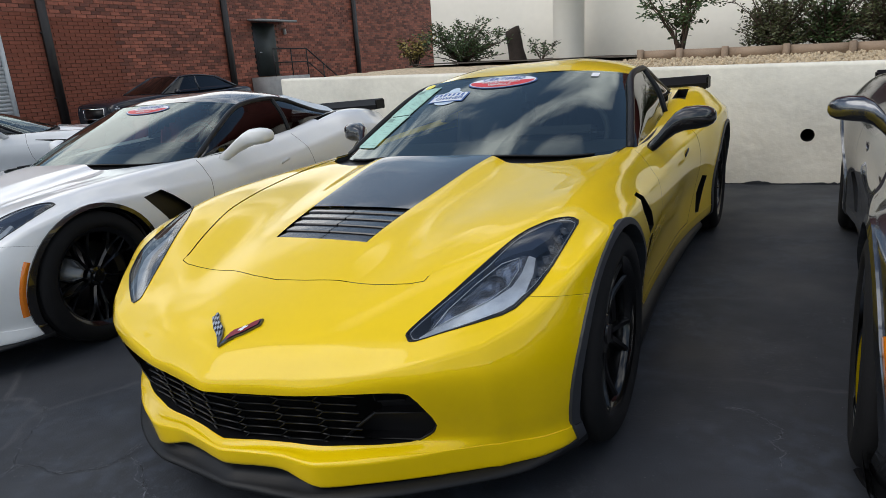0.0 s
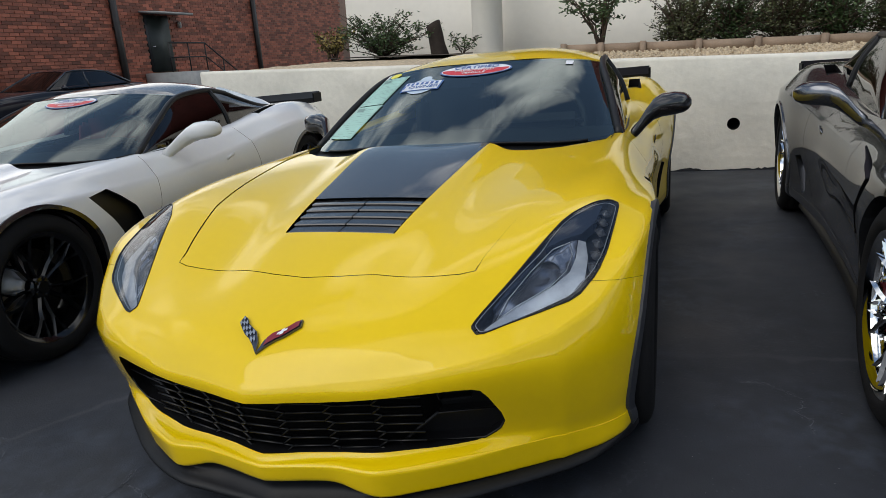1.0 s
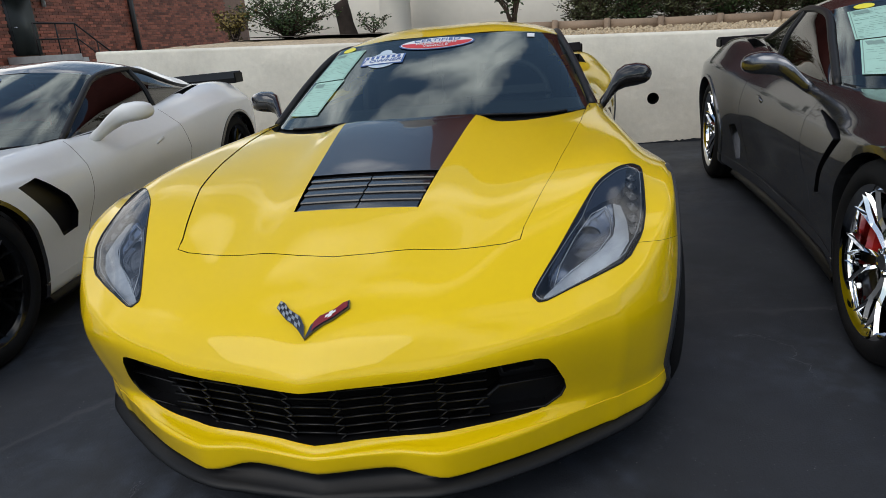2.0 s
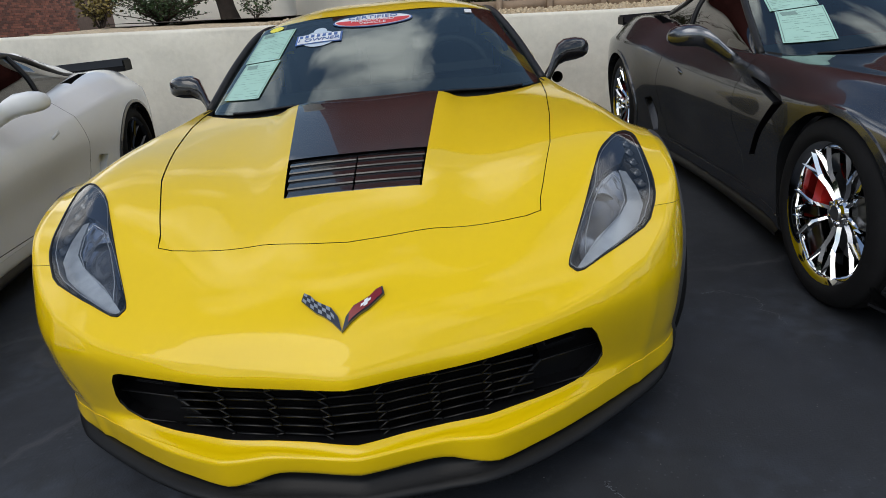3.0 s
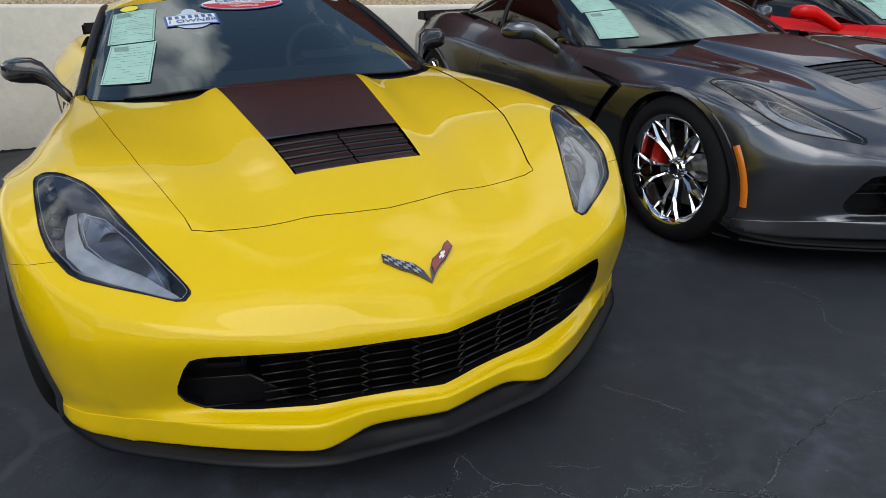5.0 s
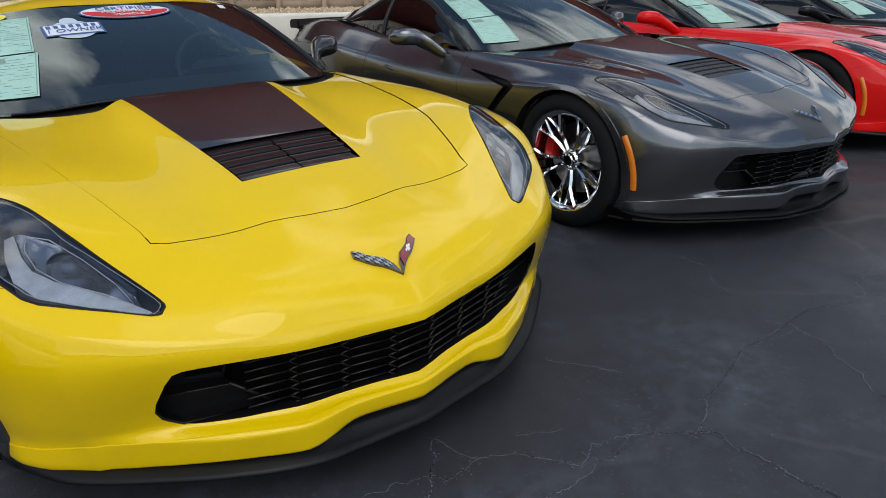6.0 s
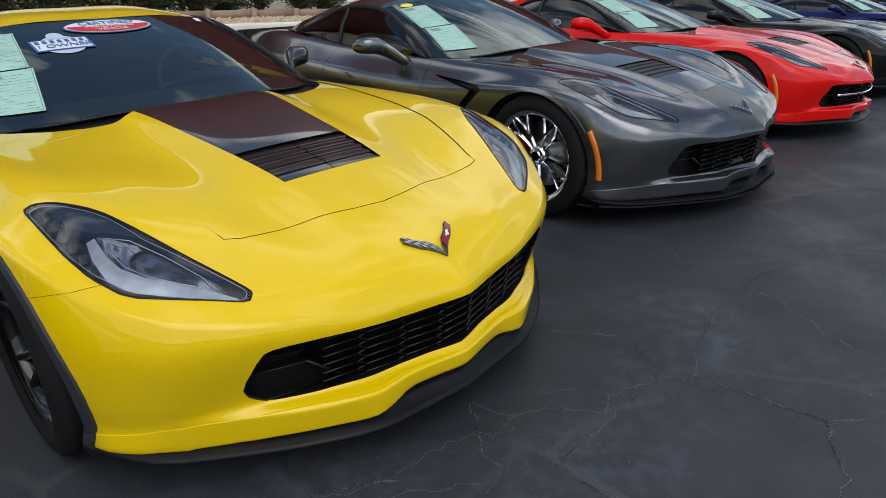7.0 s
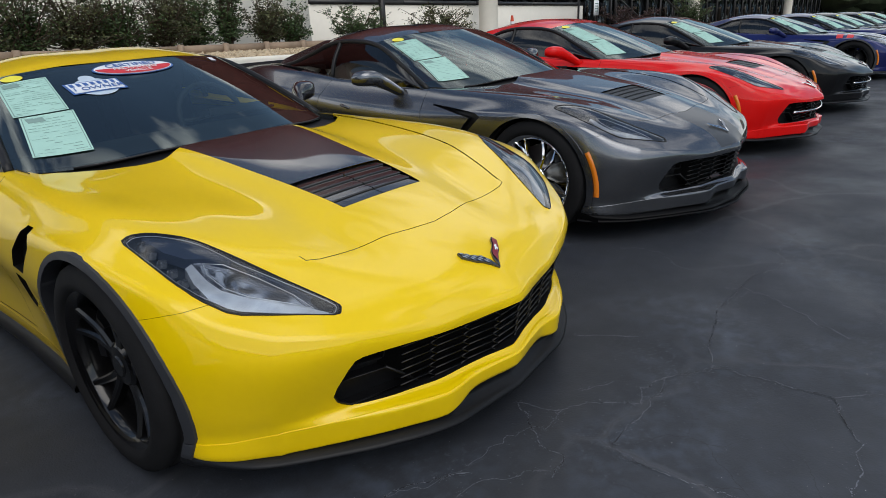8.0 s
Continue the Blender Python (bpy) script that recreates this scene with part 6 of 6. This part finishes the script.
PALE_CRACKS = [
    [(-.54, .24), (-.36, .15), (-.33, .11)], [(-.43, .08), (-.30, .02), (-.19, -.07)], [(-.31, .13), (-.13, .12), (.08, .05)], [(.04, .19), (.08, .05), (.26, -.14), (.46, -.15)], [(.22, .05), (.33, -.01)],
    [(1.19, 1.21), (1.26, 1.22), (1.36, 1.13), (1.36, .92)], [(.56, .26), (.61, .18), (.68, .05)], [(.63, -.62), (.74, -.75)], [(1.43, .12), (1.60, .41), (1.54, .52)], [(1.08, -.60), (1.30, -.30), (1.36, -.15)],
]


def on_lot(x, y, up=0.002):
    q = LOT @ Vector((x, y, 0))
    return Vector((q.x, q.y, ground_z(q.x) + up))


def fleck(bm, x, y, r, rnd, up):
    """A small uneven flake lying on the ground."""
    n, a0, long = rnd.randint(4, 6), rnd.uniform(0, 6.3), rnd.uniform(1, 2.2)
    bm.faces.new([bm.verts.new(on_lot(x + r * long * rnd.uniform(.6, 1) * math.cos(a0 + 6.283 * k / n), y + r * rnd.uniform(.6, 1) * math.sin(a0 + 6.283 * k / n), up)) for k in range(n)])


rnd = random.Random(17)
lines, dust, grit = bmesh.new(), bmesh.new(), bmesh.new()


def wander(path):
    """A broken line through the bends of a path, halved and shaken again and again."""
    pts = [Vector(q) for q in path]
    while max((b - a).length for a, b in zip(pts, pts[1:])) > .012:
        out = [pts[0]]
        for a, b in zip(pts, pts[1:]):
            d = b - a
            out += [a + d * rnd.uniform(.4, .6) + Vector((-d.y, d.x)) * rnd.gauss(0, .085), b]
        pts = out
    return pts


def ribbon(bm, a, b, off, wide, up):
    d = b - a
    if d.length < 1e-5:
        return
    n = Vector((-d.y, d.x)).normalized()
    bm.faces.new([bm.verts.new(on_lot(q.x + e * n.x, q.y + e * n.y, up)) for q, e in ((a, off + wide), (a, off - wide), (b, off - wide), (b, off + wide))])


for path, pale in [(q, False) for q in DARK_CRACKS] + [(q, True) for q in PALE_CRACKS]:
    pts = wander(path)
    live, wide = .6, rnd.uniform(.0008, .0012)
    for a, b in zip(pts, pts[1:]):
        live = min(1.0, max(0.0, live + rnd.uniform(-.28, .28)))
        if rnd.random() < (.95 if pale else .75):
            ribbon(dust, a, b, rnd.uniform(-.0006, .0006), wide * rnd.uniform(.5, 1.1) * (1.0 if pale else 1.7), .0024)
        if rnd.random() < live * (.25 if pale else 1.05):
            ribbon(lines, a, b, 0, wide * (.35 + live) * rnd.uniform(.5, 1.2), .003)
        for _ in range(3 if rnd.random() < live * .6 else 0):
            fleck(dust, a.x + rnd.gauss(0, .008), a.y + rnd.gauss(0, .008), rnd.uniform(.0005, .0018), rnd, .0022)
for _ in range(900):
    fleck(grit, rnd.uniform(-2.0, 3.2), rnd.uniform(-1.0, 1.9), rnd.uniform(.0006, .0017) * (1.8 if rnd.random() < .06 else 1), rnd, .0035)
for name, bm, m, label in (("pavement_crack", lines, mat("crack_shadow", (.004, .004, .0045), .95), "fine dark branching cracks in the asphalt"), ("crack_dust", dust, mat("pale_dust", (.135, .145, .165), .9, vary=.5, scale=14), "pale dusty crumbs along the cracks"),
                           ("grit", grit, mat("pale_grit", (.26, .26, .25), .9, vary=.6, scale=40), "scattered pale grit on the asphalt")):
    for f in bm.faces:
        f.normal_update()
        if f.normal.z < 0:
            f.normal_flip()
    tagged(new(name, mesh(name, bm, m, smooth=False)), label, "asphalt debris", kind="stuff")

# ---- trees in the distance round the open sides of the lot ----


def tree_line():
    """A far uneven belt of trees: lumpy crowns with gaps, standing on the horizon."""
    rnd = random.Random(3)
    bm = bmesh.new()
    for k in range(190):
        a = radians(-205 + 215 * k / 189 + rnd.uniform(-.5, .5))
        r, h, w = rnd.uniform(62, 80), rnd.uniform(3.6, 7.0), rnd.uniform(1.8, 3.0)
        x, y = r * math.cos(a), r * math.sin(a)
        tube([(x, y, -.5), (x, y, h * .45)], [.25, .14], 6, bm)
        for _ in range(7):
            o = bmesh.new()
            bmesh.ops.create_icosphere(o, subdivisions=2, radius=1)
            s = w * rnd.uniform(.45, .85)
            for v in o.verts:
                v.co *= 1 + .35 * noise.noise(v.co * 2.3 + Vector((k, _, 0)))
            o.transform(Matrix.Translation((x + rnd.gauss(0, w * .5), y + rnd.gauss(0, w * .5), h * rnd.uniform(.35, .85))) @ Matrix.Diagonal((s, s, s * .8, 1)))
            join(bm, o)
    return bm


tagged(new("backdrop", mesh("backdrop", tree_line(), mat("distant_foliage", (.035, .050, .022), .9, vary=.5, scale=.8, bump=.6, bump_scale=3), smooth=False)), "distant belt of dark green trees round the lot", "trees", kind="structure")

# ---- the brick building ----
WX = -16.5
west = new("wall_west", mesh("wall_west", box(8, 32, 4.9, pose(WX - 4.02, 21.0, 2.15)), MORTAR))
tagged(west, "red brick building wall with dark downpipes", "wall", kind="structure")
near_part = new("wall_west_low", mesh("wall_west_low", box(8, 8, 4.6, pose(WX - 4.15, 1.0, 2.0)), CREAM))
tagged(near_part, "plain wall beyond the white shutter", "wall", kind="structure")

for y in (10.08, 16.55, 24.35):
    p = thing("downpipe", pose(WX + .09, y, 0), "dark brown square downpipe on the brick wall", "downpipe", "downpipes")
    part("pipe", box(.14, .22, 4.7, pose(0, 0, 2.2), .02), PIPE, p)
    for z in (.9, 2.6, 4.3):
        part("bracket", box(.05, .30, .05, pose(-.03, 0, z), .006), PIPE, p)

sh = thing("roller_shutter", pose(WX + .02, 7.1, -.14), "white painted roller shutter with level slats", "shutter")
for k in range(26):
    part("slat", box(.05, 3.4, .096, pose(0, 0, .05 + k * .1, 0, 4), .012), SHUTTER, sh)
part("frame", box(.12, .10, 2.75, pose(.02, 1.75, 1.375), .01), SHUTTER, sh)

dr = thing("back_door", pose(WX, 18.45, 1.14), "dark green metal door under a pale canopy", "door")
part("frame", box(.10, 1.16, 1.92, pose(0, 0, .94), .01), FRAME_DARK, dr)
leaf_ob = part("door_leaf", box(.06, 1.0, 1.80, pose(.05, 0, .90), .01), DOOR_GREEN, dr)
part("handle", box(.05, .12, .03, pose(.10, -.38, .85), .008), CHROME, leaf_ob)
part("canopy", box(.75, 1.95, .07, pose(.34, .2, 1.97, 0, 4), .01), CONCRETE, dr)
lamp = thing("wall_lamp", pose(WX + .08, 19.55, 2.75), "small pale lamp on the brick wall", "lamp")
part("housing", box(.12, .12, .22, None, .02), CONCRETE, lamp)

steps = thing("stair", pose(WX, 18.4, -.14), "concrete landing and stair with a black iron railing", "stair")
part("landing", box(1.2, 1.9, 1.26, pose(.62, .05, .60), .01), CONCRETE, steps)
for k in range(6):
    part("step", box(1.2, .30, 1.10 - k * .18, pose(.62, 1.15 + k * .30, (1.10 - k * .18) / 2), .008), CONCRETE, steps)
line = [(1.18, -.85, 2.2), (1.18, 1.0, 2.2), (1.18, 2.9, 1.05)]
part("handrail", tube(line, .028, 8), IRON, steps)
part("midrail", tube([Vector(p) - Vector((0, 0, .48)) for p in line], .022, 8), IRON, steps)
for y, z in ((-.85, 2.2), (.1, 2.2), (1.0, 2.2), (1.95, 1.62), (2.9, 1.05)):
    part("post", tube([(1.18, y, z - 1.0), (1.18, y, z)], .024, 6), IRON, steps)


# ---- the dark sedan by the brick wall ----


def sedan(m):
    car = thing("sedan", m, "dark blue-black four-door sedan parked by the brick wall", "car")
    dark = paint("dark_navy_paint", (0.010, 0.012, 0.020))
    # lengthwise lines: spine, hood edge, shoulder, waist, sill, underside
    stations = [0, .12, .6, 1.45, 2.4, 3.5, 4.3, 4.78, 4.9]
    wide = [.70, .80, .89, .93, .94, .94, .92, .84, .74]
    top = [.78, .86, .94, 1.00, 1.0, 1.02, 1.06, 1.04, .98]
    g = []
    for fx, fz in ((0, 1.0), (.45, .995), (.80, .975), (.94, .92), (1.0, .74), (.985, .45), (.95, .27), (.80, .20)):
        g.append([(w * fx, y, t * fz if fz > .6 else fz) for y, w, t in zip(stations, wide, top)])
    arr = smooth_line(smooth_line(np.array(g), 4, 0), 6, 1)
    bm = bmesh.new()
    grid(bm, arr)
    for k in (0, -1):
        bm.faces.new([bm.verts.new(p) for p in arr[:, k]])
    for cy in (.95, 3.98):
        bmesh.ops.delete(bm, geom=cut(bm, ring_poly(cy, .34, .37, 28), (1, 2), lambda c: c.x > .6), context="FACES")
    both(bm)
    bmesh.ops.recalc_face_normals(bm, faces=bm.faces[:])
    part("body", bm, dark, car)
    # cabin
    low = [(.80, 1.50, .98), (.86, 2.2, 1.0), (.86, 3.2, 1.01), (.80, 4.2, 1.05)]
    high = [(.62, 2.28, 1.39), (.64, 2.6, 1.43), (.63, 3.1, 1.42), (.60, 3.62, 1.36)]
    g = smooth_line(np.array([low, high]), 6, 1)
    bm = bmesh.new()
    grid(bm, g)
    outward(bm, (0, 2.8, .8))
    part("side_window", bm.copy(), TINTED, car)
    part("side_window", mirrored(bm), TINTED, car)
    bm.free()
    hi = smooth_line(np.array(high), 6, 0)
    bm = bmesh.new()
    grid(bm, [[Vector((p[0] * f, p[1], p[2] + .045 * (1 - f * f))) for f in np.linspace(-1, 1, 13)] for p in hi])
    part("roof", outward(bm, (0, 2.8, .8)), dark, car)
    for nm, a, b in (("windshield", low[0], high[0]), ("rear_window", low[3], high[3])):
        bm = bmesh.new()
        grid(bm, [[Vector((p[0] * f, p[1] - (.16 if nm == "windshield" else -.10) * (1 - f * f) * (1 if p[2] < 1.2 else .4), p[2] + .03 * (1 - f * f))) for f in np.linspace(-1, 1, 13)] for p in (a, b)])
        part(nm, outward(bm, (0, 2.8, .8)), TINTED, car)
    for s in (-1, 1):
        bm = bmesh.new()
        tube([Vector((s * p[0], p[1], p[2])) for p in g[1]], .025, 6, bm)
        tube([(s * .80, 1.50, .98), (s * .62, 2.28, 1.39)], .028, 6, bm)
        tube([(s * .80, 4.2, 1.05), (s * .60, 3.62, 1.36)], .04, 6, bm)
        tube([(s * .86, 2.75, 1.0), (s * .64, 2.80, 1.42)], .025, 6, bm)
        part("pillar", bm, dark, car)
        part("headlight", box(.30, .16, .15, pose(s * .66, .11, .70, 0, 0, s * 24), .04), LAMP_SILVER, car)
        part("door_mirror", box(.20, .10, .13, pose(s * 1.0, 1.85, 1.02), .04), dark, car)
        for y in (.95, 3.98):
            w = new("wheel")
            w.parent = car
            w.matrix_basis = pose(s * .82, y, .335, 0, 0, 0 if s > 0 else 180)
            part("tyre", WHEEL["tyre_f"], TYRE, w)
            part("rim", WHEEL["many_f"], CHROME, w)
    part("grille", box(.74, .06, .26, pose(0, .0, .58), .02), PLASTIC, car)
    part("grille_frame", tube([(-.40, -.03, .46), (.40, -.03, .46), (.42, -.02, .72), (-.42, -.02, .72)], .018, 6, closed=True), CHROME, car)
    part("lower_intake", box(1.2, .05, .12, pose(0, .02, .30), .02), PLASTIC, car)
    part("cabin_floor", box(1.4, 2.4, .3, pose(0, 2.8, .75), .05), CABIN, car)
    return car


sedan(pose(-14.5, 9.7, -.14))

# ---- the row of sports cars ----
FLAGS = (FLAG_DARK, FLAG_DARK, BADGE_SILVER, FLAG_RED)
sports_car(LOT @ pose(0, 0, 0), YELLOW, "yellow sports car with a gloss black hood panel and black wheels", stripe=CARBON, arch=TRIM, mirror=CARBON, spoiler="tall", vent="gill", marker=False, oval="both", badge=FLAGS, sill=SPLITTER)
sports_car(LOT @ pose(2.383, .059, 0, 0, 0, -2.97), GREY, "dark grey metallic sports car with chrome wheels and red seats", rims="many", rim_mat=CHROME, caliper=CALIPER, seat=SEAT_RED, roof=CARBON, nose=STRIPE_GREY, winglets=True, lip=SATIN_BLACK)
sports_car(LOT @ pose(-2.446, -.079, 0, 0, 0, 5.7), WHITE, "white sports car with a black roof and black wheels", roof=CARBON, spoiler="tall", arch=CARBON, vent="broad", rims="many", oval=True, papers=False, seat=SEAT_RED)
sports_car(pose(-7.05, 5.95, -.15, 0, 0, 146), WHITE, "white sports car parked crossways behind the other white one", papers=False)
sports_car(pose(4.92, .1, .10), RED, "bright red sports car with a chrome grille bar", chrome_bar=True)
sports_car(pose(7.8, .1, .10), BLACK, "gloss black sports car with a chrome grille bar", chrome_bar=True, mirror=BLACK)
sports_car(pose(12.75, .1, .10), BLUE, "dark blue sports car with red fender stripes", arch=TRIM, hash_marks=True)
for x, c, what in ((16.3, BLUE, "dark blue"), (19.1, BLACK, "gloss black"), (22.6, BLACK, "gloss black"), (26.0, GREY, "dark grey")):
    sports_car(pose(x, .1, .10), c, what + " sports car farther down the row")

# ---- bricks of the west wall: the nearest as single pieces, the rest as one ----
rnd = random.Random(9)
L, H, J = .293, .0895, .012
single = [box(.03, L, H, None, .004) for _ in range(1)]
brick_me = mesh("brick", single[0], BRICK, smooth=False)
rest = []
count = 0
for r in range(46):
    z = -.09 + r * (H + J)
    for k in range(78):
        y = 8.95 + k * (L + J) + (r % 2) * (L + J) / 2
        if y > 32.5 or (17.85 < y < 19.05 and 1.1 < z < 3.0):
            continue
        x = WX + rnd.uniform(-.003, .004)
        if count < 300 and y < 12.2 and .3 < z < 3.2:
            ob = new("brick", brick_me)
            ob.parent = west
            ob.matrix_basis = pose(x, y, z, rnd.uniform(-.4, .4))
            count += 1
        else:
            rest.append((x, y, z))
verts, faces = [], []
for x, y, z in rest:
    n = len(verts)
    for dx, s in ((-.01, 1.0), (.013, 1.0), (.016, .965)):
        for a, b in ((-1, -1), (1, -1), (1, 1), (-1, 1)):
            verts.append((x + dx, y + a * L / 2 * s, z + b * (H / 2 - (.003 if s < 1 else 0))))
    for q in (0, 4):
        for i in range(4):
            j = (i + 1) % 4
            faces.append((n + q + i, n + q + j, n + q + 4 + j, n + q + 4 + i))
    faces.append((n + 8, n + 9, n + 10, n + 11))
me = bpy.data.meshes.new("brickwork")
me.from_pydata(verts, [], faces)
me.materials.append(leaf_mat("red_brick_row", (0.285, 0.086, 0.050), 0.25))
bw = new("brickwork", me)
bw.parent = west
tagged(bw, "courses of red brick", kind="stuff")
